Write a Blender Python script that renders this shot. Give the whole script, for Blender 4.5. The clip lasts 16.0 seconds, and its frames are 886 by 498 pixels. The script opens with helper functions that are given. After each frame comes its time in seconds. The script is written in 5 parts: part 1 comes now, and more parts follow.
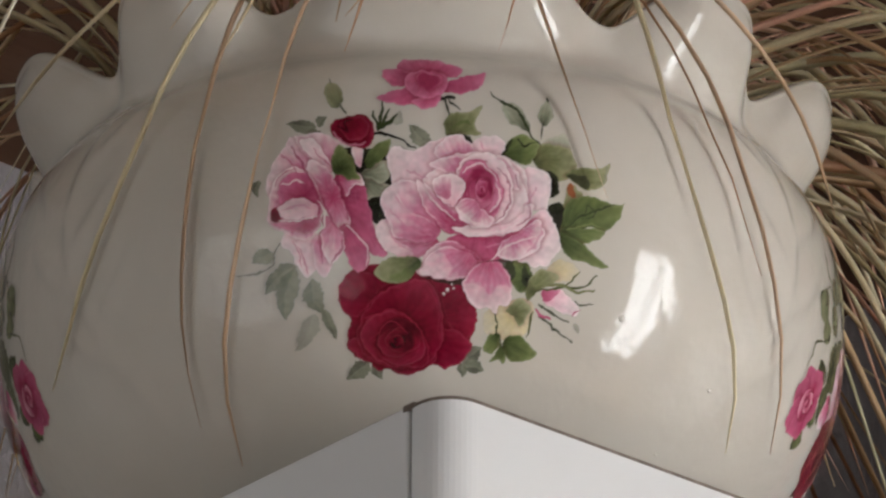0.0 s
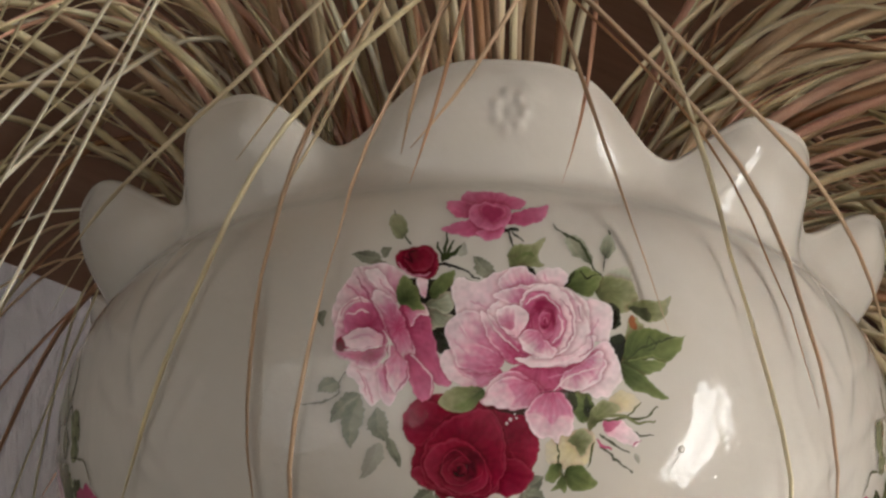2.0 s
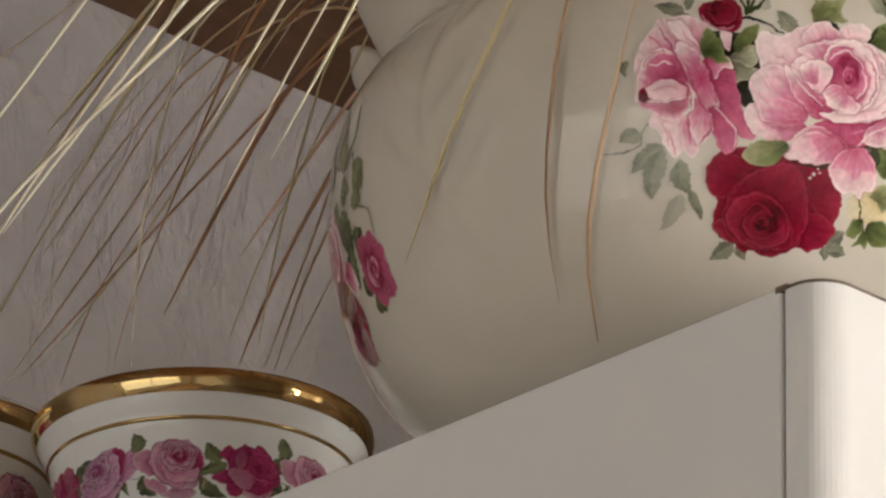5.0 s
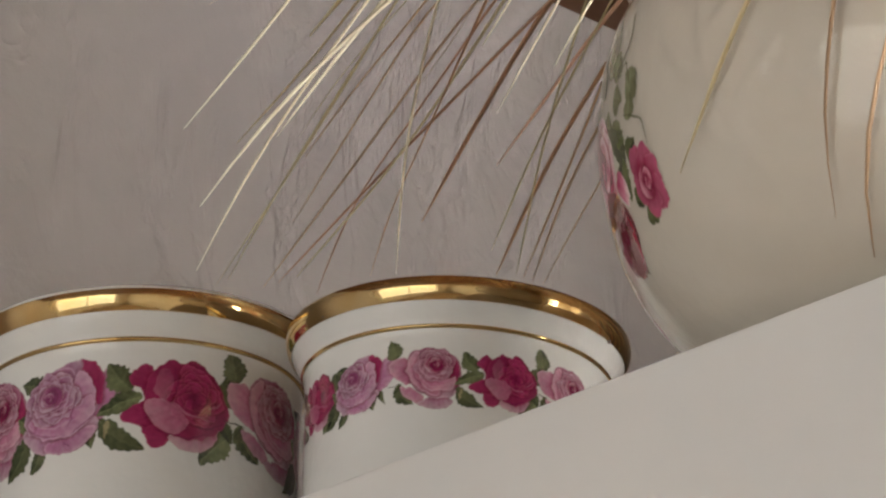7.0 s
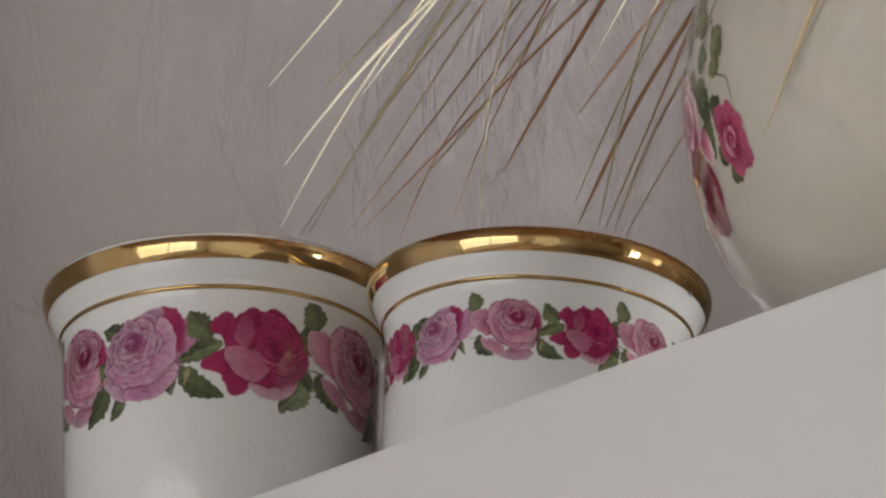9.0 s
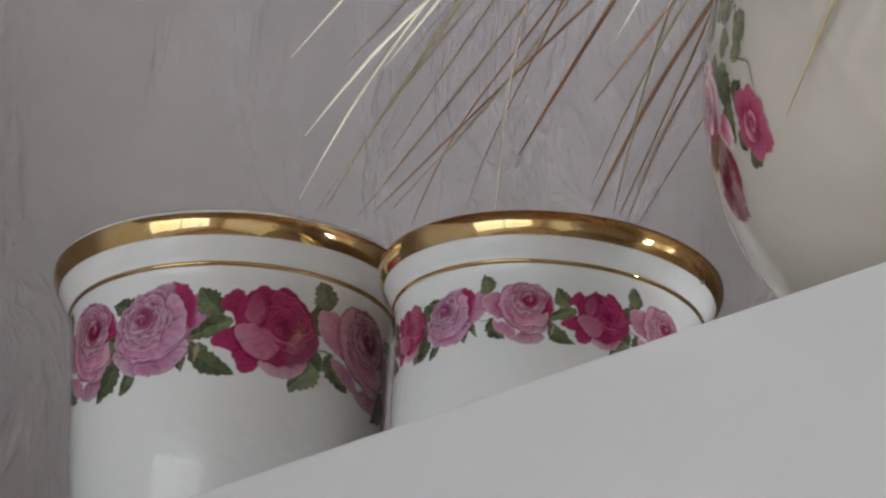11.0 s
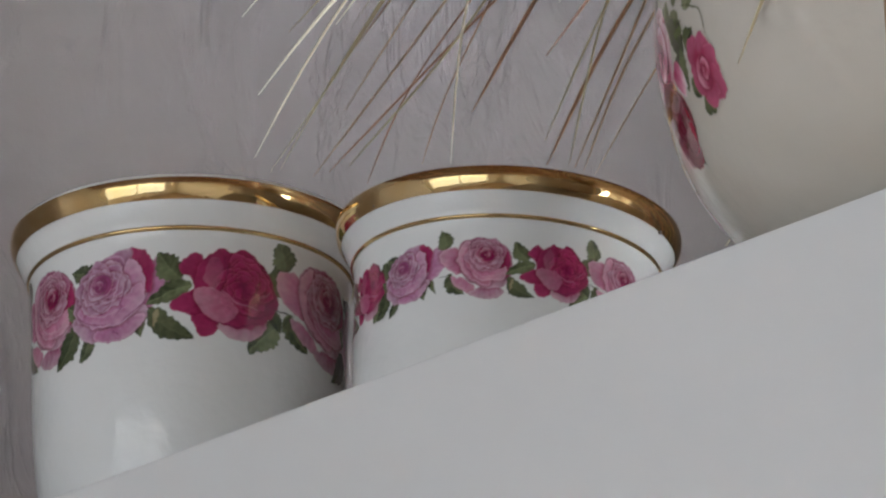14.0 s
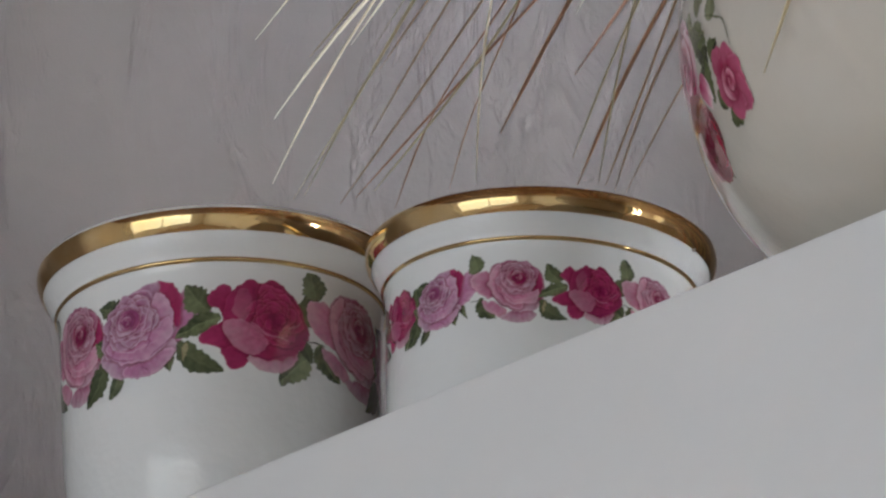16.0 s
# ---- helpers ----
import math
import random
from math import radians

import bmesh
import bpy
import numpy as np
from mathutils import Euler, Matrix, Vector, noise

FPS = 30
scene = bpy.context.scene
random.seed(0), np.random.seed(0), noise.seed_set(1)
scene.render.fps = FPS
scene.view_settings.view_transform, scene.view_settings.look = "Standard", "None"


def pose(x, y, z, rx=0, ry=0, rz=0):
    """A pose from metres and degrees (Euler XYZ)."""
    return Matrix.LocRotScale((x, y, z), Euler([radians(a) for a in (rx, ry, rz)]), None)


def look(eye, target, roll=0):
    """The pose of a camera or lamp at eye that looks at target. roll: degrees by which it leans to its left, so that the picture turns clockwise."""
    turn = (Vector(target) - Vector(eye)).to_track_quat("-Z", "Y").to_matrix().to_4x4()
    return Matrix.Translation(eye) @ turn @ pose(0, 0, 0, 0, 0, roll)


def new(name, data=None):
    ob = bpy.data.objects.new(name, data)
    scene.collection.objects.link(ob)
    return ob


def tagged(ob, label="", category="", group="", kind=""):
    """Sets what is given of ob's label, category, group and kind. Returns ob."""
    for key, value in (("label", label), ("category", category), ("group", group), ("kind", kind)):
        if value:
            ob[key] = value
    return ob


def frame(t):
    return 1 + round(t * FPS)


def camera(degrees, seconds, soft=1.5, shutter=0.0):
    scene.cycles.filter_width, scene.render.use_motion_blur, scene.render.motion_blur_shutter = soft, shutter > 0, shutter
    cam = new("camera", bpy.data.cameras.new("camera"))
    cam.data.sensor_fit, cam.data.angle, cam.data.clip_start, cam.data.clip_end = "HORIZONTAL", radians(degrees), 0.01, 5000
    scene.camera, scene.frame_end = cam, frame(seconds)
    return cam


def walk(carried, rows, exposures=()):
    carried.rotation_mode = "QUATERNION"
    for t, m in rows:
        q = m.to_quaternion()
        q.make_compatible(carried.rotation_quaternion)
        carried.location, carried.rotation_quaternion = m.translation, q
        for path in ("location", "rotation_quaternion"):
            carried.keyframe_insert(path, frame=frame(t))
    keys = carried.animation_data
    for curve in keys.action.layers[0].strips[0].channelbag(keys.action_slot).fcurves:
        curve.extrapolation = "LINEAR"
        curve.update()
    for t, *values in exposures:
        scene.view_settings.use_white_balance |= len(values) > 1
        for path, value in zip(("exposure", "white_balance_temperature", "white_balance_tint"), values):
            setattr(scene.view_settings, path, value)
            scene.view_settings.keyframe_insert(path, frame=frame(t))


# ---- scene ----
cam = camera(11.0, 16.0, soft=2.4)
PATH = [
    (0.0, pose(-0.5644, -0.6748, 1.5958, 116.635, -0.378, -40.562)),
    (0.5, pose(-0.5672, -0.6667, 1.5932, 117.320, -0.079, -40.975)),
    (1.0, pose(-0.5739, -0.6632, 1.5944, 117.557, -0.166, -40.985)),
    (1.5, pose(-0.5844, -0.6714, 1.5955, 117.689, -0.294, -40.958)),
    (2.0, pose(-0.5845, -0.6773, 1.5953, 117.890, -0.817, -40.769)),
    (2.5, pose(-0.5889, -0.6726, 1.5926, 117.347, -0.864, -41.353)),
    (3.0, pose(-0.5897, -0.6759, 1.5966, 116.842, -1.124, -41.426)),
    (3.5, pose(-0.5954, -0.6729, 1.5893, 116.814, -1.192, -41.910)),
    (4.0, pose(-0.6149, -0.6636, 1.5945, 116.383, -0.952, -42.535)),
    (4.5, pose(-0.6326, -0.6392, 1.5895, 116.244, -1.170, -42.411)),
    (5.0, pose(-0.6419, -0.6202, 1.5852, 115.355, -1.603, -42.101)),
    (5.2, pose(-0.6435, -0.6175, 1.5853, 114.954, -1.725, -41.914)),
    (7.3, pose(-0.6463, -0.6022, 1.5902, 113.818, -3.732, -39.893)),
    (7.5, pose(-0.6433, -0.6044, 1.5968, 113.474, -3.669, -39.618)),
    (8.0, pose(-0.6471, -0.6056, 1.5935, 113.409, -4.169, -39.611)),
    (8.5, pose(-0.6501, -0.6045, 1.5969, 113.203, -4.232, -39.493)),
    (11.0, pose(-0.6514, -0.5973, 1.5904, 113.266, -5.765, -40.198)),
    (11.5, pose(-0.6554, -0.5993, 1.5862, 113.185, -5.971, -40.129)),
    (12.0, pose(-0.6549, -0.5985, 1.5863, 113.074, -5.932, -40.018)),
    (12.5, pose(-0.6562, -0.6001, 1.5883, 113.597, -5.449, -39.874)),
    (13.0, pose(-0.6567, -0.6012, 1.5862, 113.824, -5.190, -39.822)),
    (13.5, pose(-0.6540, -0.5982, 1.5868, 113.262, -4.634, -39.815)),
    (14.0, pose(-0.6506, -0.5964, 1.5885, 112.816, -4.014, -40.038)),
    (14.5, pose(-0.6478, -0.5929, 1.5906, 112.437, -3.481, -39.712)),
    (15.0, pose(-0.6421, -0.5901, 1.5925, 112.475, -3.199, -39.150)),
    (15.5, pose(-0.6387, -0.5886, 1.5932, 112.995, -2.803, -38.778)),
    (16.0, pose(-0.6334, -0.5853, 1.5944, 113.161, -2.753, -38.763)),
]
walk(cam, PATH, [
    (0.0, -0.38, 6500, 10), (2.0, -0.36, 6850, 10), (3.8, -0.24, 6700, 10), (4.5, -0.16, 6900, 10), (5.2, 0.26, 7350, 10), (8.4, 0.67, 6800, 10), (10.8, 0.68, 6150, 8), (16.0, 0.64, 6050, 8),
])

# ---- light: a tall balcony window lights the cabinet's front, a smaller one far behind gives the dim side light
world = bpy.data.worlds.new("sky")
scene.world = world
world.use_nodes = True
wn = world.node_tree.nodes
sky = wn.new("ShaderNodeTexSky")
sky.sky_type, sky.sun_disc = "NISHITA", False
sky.sun_elevation, sky.sun_rotation = radians(38), radians(200)
wn["Background"].inputs["Strength"].default_value = 0.12
world.node_tree.links.new(sky.outputs[0], wn["Background"].inputs["Color"])


def area(name, m, sx, sy, watts, colour):
    lamp = bpy.data.lights.new(name, "AREA")
    lamp.shape, lamp.size, lamp.size_y, lamp.energy, lamp.color = "RECTANGLE", sx, sy, watts, colour
    ob = new(name, lamp)
    ob.matrix_world = m
    return ob


# the sky's light in the openings
area("window_light", look((1.02, -2.30, 1.25), (1.02, 0.0, 1.25)), 0.58, 1.90, 68, (0.96, 0.98, 1.0))
area("far_window_light", look((-2.70, -0.55, 1.40), (0.0, -0.55, 1.40)), 2.10, 1.75, 12.0, (0.95, 0.97, 1.0))


# ---- materials
def mat(name, colour, rough=0.5, metal=0.0, spec=0.5):
    m = bpy.data.materials.new(name)
    m.use_nodes = True
    b = m.node_tree.nodes["Principled BSDF"]
    b.inputs["Base Color"].default_value = (*colour, 1)
    b.inputs["Roughness"].default_value = rough
    b.inputs["Metallic"].default_value = metal
    b.inputs["Specular IOR Level"].default_value = spec
    return m, m.node_tree.nodes, m.node_tree.links, b


def tex_noise(n, l, scale, detail=4, stretch=None, rough=0.55):
    t = n.new("ShaderNodeTexNoise")
    t.inputs["Scale"].default_value, t.inputs["Detail"].default_value, t.inputs["Roughness"].default_value = scale, detail, rough
    c = n.new("ShaderNodeTexCoord")
    if stretch:
        mp = n.new("ShaderNodeMapping")
        mp.inputs["Scale"].default_value = stretch
        l.new(c.outputs["Object"], mp.inputs[0])
        l.new(mp.outputs[0], t.inputs["Vector"])
    else:
        l.new(c.outputs["Object"], t.inputs["Vector"])
    return t.outputs["Fac"]


def ramp(n, l, fac, stops):
    r = n.new("ShaderNodeValToRGB")
    e = r.color_ramp.elements
    while len(e) < len(stops):
        e.new(0.5)
    for k, (p, c) in zip(e, stops):
        k.position, k.color = p, (*c, 1)
    l.new(fac, r.inputs[0])
    return r.outputs[0]


def bump(n, l, b, height, strength, distance):
    k = n.new("ShaderNodeBump")
    k.inputs["Strength"].default_value, k.inputs["Distance"].default_value = strength, distance
    l.new(height, k.inputs["Height"])
    l.new(k.outputs[0], b.inputs["Normal"])


def blend(n, l, fac, a, c, kind="MIX"):
    x = n.new("ShaderNodeMix")
    x.data_type, x.blend_type = "RGBA", kind
    for socket, v in ((x.inputs[0], fac), (x.inputs[6], a), (x.inputs[7], c)):
        if isinstance(v, (int, float)):
            socket.default_value = v
        elif isinstance(v, tuple):
            socket.default_value = (*v, 1)
        else:
            l.new(v, socket)
    return x.outputs[2]


def glaze(name, colour, second, rough, wave):
    """Glazed earthenware: faint mottling, a soft uneven gloss; motif colours come from the mesh where it carries them."""
    m, n, l, b = mat(name, colour, rough)
    base = ramp(n, l, tex_noise(n, l, 22, 3), [(0.3, colour), (0.75, second)])
    b.inputs["Coat Weight"].default_value = 0.35
    b.inputs["Coat Roughness"].default_value = 0.03
    l.new(base, b.inputs["Base Color"])
    swell, ripple = tex_noise(n, l, wave, 2), tex_noise(n, l, wave * 5, 2)
    both = n.new("ShaderNodeMath")
    both.operation = "MULTIPLY_ADD"
    both.inputs[1].default_value = 0.30
    l.new(ripple, both.inputs[0])
    l.new(swell, both.inputs[2])
    bump(n, l, b, both.outputs[0], 0.20, 0.004)
    return m, n, l, b, base


cream = glaze("cream_glaze", (0.58, 0.535, 0.465), (0.63, 0.59, 0.52), 0.06, 34)[0]
porcelain = glaze("white_porcelain", (0.78, 0.79, 0.77), (0.82, 0.825, 0.81), 0.08, 40)[0]


def printed(name, plain, second, wave):
    """The same glaze with a printed motif, painted per point of the mesh."""
    m, n, l, b, base = glaze(name, plain, second, 0.06, wave)
    a = n.new("ShaderNodeVertexColor")
    a.layer_name = "motif"
    ink = blend(n, l, a.outputs["Alpha"], base, a.outputs["Color"])
    l.new(ink, b.inputs["Base Color"])
    return m


cream_print = printed("printed_cream_glaze", (0.58, 0.535, 0.465), (0.63, 0.59, 0.52), 34)
white_print = printed("printed_porcelain", (0.78, 0.79, 0.77), (0.82, 0.825, 0.81), 40)

gold, n, l, b = mat("worn_gold", (0.72, 0.47, 0.14), 0.07, 1.0)
l.new(ramp(n, l, tex_noise(n, l, 90, 4), [(0.3, (0.82, 0.57, 0.23)), (0.7, (0.93, 0.72, 0.38))]), b.inputs["Base Color"])
bump(n, l, b, tex_noise(n, l, 120, 3), 0.10, 0.0015)

lacquer, n, l, b = mat("white_lacquer", (0.78, 0.78, 0.77), 0.32)
l.new(ramp(n, l, tex_noise(n, l, 6, 5), [(0.35, (0.76, 0.76, 0.75)), (0.7, (0.80, 0.80, 0.79))]), b.inputs["Base Color"])
bump(n, l, b, tex_noise(n, l, 260, 2), 0.05, 0.001)

dark_edge, n, l, b = mat("brown_edge", (0.16, 0.12, 0.09), 0.6)
l.new(ramp(n, l, tex_noise(n, l, 300, 3), [(0.3, (0.10, 0.07, 0.055)), (0.7, (0.24, 0.19, 0.15))]), b.inputs["Base Color"])

# trowelled plaster: soft swells, ridges left by the trowel in slanting runs, and a fine tooth
plaster, n, l, b = mat("trowelled_plaster", (0.29, 0.26, 0.26), 0.78)
swell = tex_noise(n, l, 11, 3, (1.0, 1.0, 0.8), 0.5)
tooth = tex_noise(n, l, 230, 3, None, 0.6)
patch = tex_noise(n, l, 5, 2)
crd = n.new("ShaderNodeTexCoord")
mp = n.new("ShaderNodeMapping")
mp.inputs["Rotation"].default_value = (0.0, radians(28), 0.0)
mp.inputs["Scale"].default_value = (1.0, 1.0, 0.42)
l.new(crd.outputs["Object"], mp.inputs[0])
ridge = n.new("ShaderNodeTexNoise")
ridge.noise_type = "RIDGED_MULTIFRACTAL"
for key, value in (("Scale", 30), ("Detail", 4), ("Roughness", 0.5), ("Lacunarity", 2.3), ("Offset", 0.85), ("Gain", 2.0), ("Distortion", 0.6)):
    ridge.inputs[key].default_value = value
l.new(mp.outputs[0], ridge.inputs["Vector"])
crest = n.new("ShaderNodeMapRange")
crest.inputs["From Min"].default_value, crest.inputs["From Max"].default_value = 0.7, 2.0
l.new(ridge.outputs["Fac"], crest.inputs["Value"])
where = n.new("ShaderNodeMapRange")
where.inputs["From Min"].default_value, where.inputs["From Max"].default_value = 0.33, 0.50
l.new(swell, where.inputs["Value"])
cover = n.new("ShaderNodeMath")
cover.operation = "MULTIPLY"
l.new(crest.outputs[0], cover.inputs[0])
l.new(where.outputs[0], cover.inputs[1])
grit = n.new("ShaderNodeMath")
grit.operation = "MULTIPLY_ADD"
grit.inputs[1].default_value = 0.10
l.new(tooth, grit.inputs[0])
l.new(cover.outputs[0], grit.inputs[2])
height = n.new("ShaderNodeMath")
height.operation = "MULTIPLY_ADD"
height.inputs[1].default_value = 1.6
l.new(swell, height.inputs[0])
l.new(grit.outputs[0], height.inputs[2])
tint = ramp(n, l, patch, [(0.35, (0.238, 0.207, 0.195)), (0.65, (0.224, 0.197, 0.195))])
l.new(blend(n, l, cover.outputs[0], tint, (0.262, 0.230, 0.220)), b.inputs["Base Color"])
bump(n, l, b, height.outputs[0], 0.7, 0.0055)

pale_wall, n, l, b = mat("pale_plaster", (0.75, 0.73, 0.70), 0.8)
l.new(ramp(n, l, tex_noise(n, l, 9, 5), [(0.3, (0.72, 0.70, 0.67)), (0.7, (0.78, 0.76, 0.73))]), b.inputs["Base Color"])

dark_wood, n, l, b = mat("dark_stained_wood", (0.11, 0.05, 0.026), 0.6, 0.0, 0.25)
grain = tex_noise(n, l, 9, 6, (1.0, 14.0, 14.0), 0.6)
l.new(ramp(n, l, grain, [(0.3, (0.085, 0.036, 0.017)), (0.55, (0.115, 0.052, 0.027)), (0.8, (0.15, 0.074, 0.042))]), b.inputs["Base Color"])
bump(n, l, b, grain, 0.12, 0.002)

floor_wood, n, l, b = mat("oak_floor", (0.26, 0.17, 0.10), 0.4)
l.new(ramp(n, l, tex_noise(n, l, 5, 6, (1.0, 10.0, 1.0)), [(0.3, (0.30, 0.21, 0.13)), (0.75, (0.42, 0.31, 0.20))]), b.inputs["Base Color"])


def dry_blade(name, *tones):
    """Dry grass: a tone for each blade, streaked along its length, letting some light through."""
    m, n, l, b = mat(name, tones[0], 0.5)
    oi = n.new("ShaderNodeObjectInfo")
    tone = ramp(n, l, oi.outputs["Random"], [(i / (len(tones) - 1), t) for i, t in enumerate(tones)])
    streak = tex_noise(n, l, 60, 3, None, 0.6)
    l.new(blend(n, l, 0.55, tone, ramp(n, l, streak, [(0.3, (0.7, 0.64, 0.58)), (0.65, (1.0, 1.0, 0.97))]), "MULTIPLY"), b.inputs["Base Color"])
    tr = n.new("ShaderNodeBsdfTranslucent")
    ms = n.new("ShaderNodeMixShader")
    ms.inputs[0].default_value = 0.4
    l.new(b.inputs["Base Color"].links[0].from_socket, tr.inputs["Color"])
    l.new(b.outputs[0], ms.inputs[1])
    l.new(tr.outputs[0], ms.inputs[2])
    l.new(ms.outputs[0], n["Material Output"].inputs["Surface"])
    return m


straw = dry_blade("straw_blade", (0.86, 0.68, 0.42), (0.88, 0.80, 0.58), (0.82, 0.72, 0.44))
bleached = dry_blade("bleached_blade", (0.88, 0.84, 0.66), (0.92, 0.88, 0.74), (0.86, 0.78, 0.62))
olive_straw = dry_blade("olive_blade", (0.60, 0.51, 0.30), (0.70, 0.64, 0.42), (0.62, 0.50, 0.31))
tan = dry_blade("tan_blade", (0.74, 0.52, 0.30), (0.60, 0.42, 0.28), (0.80, 0.60, 0.38))
russet = dry_blade("russet_blade", (0.54, 0.29, 0.15), (0.62, 0.37, 0.20), (0.48, 0.24, 0.14))
blush_straw = dry_blade("pink_blade", (0.84, 0.50, 0.36), (0.80, 0.46, 0.34), (0.86, 0.58, 0.42))

soil, n, l, b = mat("dry_moss", (0.10, 0.075, 0.05), 0.95)
l.new(ramp(n, l, tex_noise(n, l, 140, 4), [(0.3, (0.05, 0.035, 0.02)), (0.7, (0.16, 0.12, 0.07))]), b.inputs["Base Color"])

glass = bpy.data.materials.new("window_glass")
glass.use_nodes = True
gb = glass.node_tree.nodes["Principled BSDF"]
gb.inputs["Transmission Weight"].default_value, gb.inputs["Roughness"].default_value, gb.inputs["IOR"].default_value = 1.0, 0.0, 1.02


# ---- mesh helpers
def mesh(name, verts, faces, material, parent=None, label="", smooth=True):
    me = bpy.data.meshes.new(name)
    me.from_pydata([tuple(map(float, v)) for v in verts], [], [tuple(map(int, f)) for f in faces])
    me.materials.append(material)
    if smooth:
        me.polygons.foreach_set("use_smooth", [True] * len(me.polygons))
    ob = new(name, me)
    if parent:
        ob.parent = parent
    if label:
        ob["label"] = label
    return ob


def part(name, bm, material, parent, label="", smooth=False):
    me = bpy.data.meshes.new(name)
    bm.to_mesh(me)
    bm.free()
    me.materials.append(material)
    if smooth:
        me.polygons.foreach_set("use_smooth", [True] * len(me.polygons))
    ob = new(name, me)
    if parent:
        ob.parent = parent
    if label:
        ob["label"] = label
    return ob


def box(lo, hi, bevel=0.0, segments=2):
    bm = bmesh.new()
    bmesh.ops.create_cube(bm, size=1, matrix=Matrix.Translation([(p + q) / 2 for p, q in zip(lo, hi)]) @ Matrix.Diagonal([q - p for p, q in zip(lo, hi)] + [1]))
    if bevel:
        bmesh.ops.bevel(bm, geom=bm.edges[:], offset=bevel, segments=segments, profile=0.5, affect="EDGES")
    return bm


def thing(name, label, category, m=None, group="", kind=""):
    ob = new(name)
    ob.empty_display_size = 0.05
    if m:
        ob.matrix_world = m
    return tagged(ob, label, category, group, kind)


def grid_faces(rows, cols, closed):
    i, j = np.meshgrid(np.arange(rows - 1), np.arange(cols if closed else cols - 1), indexing="ij")
    k = (j + 1) % cols
    return np.stack([i * cols + j, i * cols + k, (i + 1) * cols + k, (i + 1) * cols + j], -1).reshape(-1, 4)


def lathe(profile, cols=128, cap=True):
    """Verts and faces of a turned body; profile from the foot up, as (radius, height)."""
    a = np.linspace(0, 2 * np.pi, cols, endpoint=False)
    v = np.concatenate([np.stack([r * np.cos(a), r * np.sin(a), np.full(cols, z)], 1) for r, z in profile])
    f = [tuple(q) for q in grid_faces(len(profile), cols, True)]
    if cap:
        f.append(tuple(range(cols))[::-1])
    return v, f


def smooth_profile(points, steps=6):
    """A rounded run through the given (radius, height) points."""
    p = np.array(points, float)
    q = np.vstack([2 * p[0] - p[1], p, 2 * p[-1] - p[-2]])
    out = []
    for i in range(1, len(q) - 2):
        for s in np.linspace(0, 1, steps, endpoint=False):
            a, b_, c, d = q[i - 1], q[i], q[i + 1], q[i + 2]
            out.append(0.5 * (2 * b_ + (c - a) * s + (2 * a - 5 * b_ + 4 * c - d) * s ** 2 + (3 * b_ - a - 3 * c + d) * s ** 3))
    out.append(p[-1])
    return out


# ---- the room
TOP, CEIL = 2.0, 2.437
X0, X1, XR, Y0, Y1 = -2.6, 0.69, 1.9, -2.2, 0.66
NOOK = -0.35


def structure(name, bm, material, label, category):
    return tagged(part(name, bm, material, None), label, category, kind="structure")


structure("floor", box((X0 - 0.2, Y0 - 0.2, -0.1), (XR + 0.2, Y1 + 0.2, 0)), floor_wood, "plain oak wood floor of the room", "floor")
structure("ceiling", box((X0 - 0.2, Y0 - 0.2, CEIL), (XR + 0.2, Y1 + 0.2, CEIL + 0.1)), dark_wood, "dark brown stained wood ceiling", "ceiling")
structure("wall_north", box((X0 - 0.2, Y1, 0), (XR + 0.2, Y1 + 0.2, CEIL)), plaster, "grey mauve trowelled plaster wall behind the cabinet", "wall")
structure("wall_east", box((X1, NOOK, 0), (XR + 0.2, Y1, CEIL)), plaster, "grey mauve trowelled plaster wall beside the cabinet", "wall")
structure("wall_far_east", box((XR, Y0, 0), (XR + 0.2, NOOK, CEIL)), pale_wall, "plain pale plastered wall", "wall")


def wall_with_opening(name, lo, hi, u0, u1, z0, z1, axis, label):
    """A thick wall along x (axis 0) or y (axis 1) with one opening through it."""
    bm = bmesh.new()
    for a0, a1, b0, b1 in ((lo[axis], u0, lo[2], hi[2]), (u1, hi[axis], lo[2], hi[2]), (u0, u1, lo[2], z0), (u0, u1, z1, hi[2])):
        p, q = list(lo), list(hi)
        p[axis], q[axis], p[2], q[2] = a0, a1, b0, b1
        bmesh.ops.create_cube(bm, size=1, matrix=Matrix.Translation([(s + t) / 2 for s, t in zip(p, q)]) @ Matrix.Diagonal([t - s for s, t in zip(p, q)] + [1]))
    return structure(name, bm, pale_wall, label, "wall")


wall_with_opening("wall_south", (X0 - 0.2, Y0 - 0.2, 0), (XR + 0.2, Y0, CEIL), 0.72, 1.32, 0.25, 2.25, 0, "pale plastered wall with a tall window")
wall_with_opening("wall_west", (X0 - 0.2, Y0, 0), (X0, Y1, CEIL), -1.62, 0.52, 0.50, 2.30, 1, "pale plastered wall with a window")


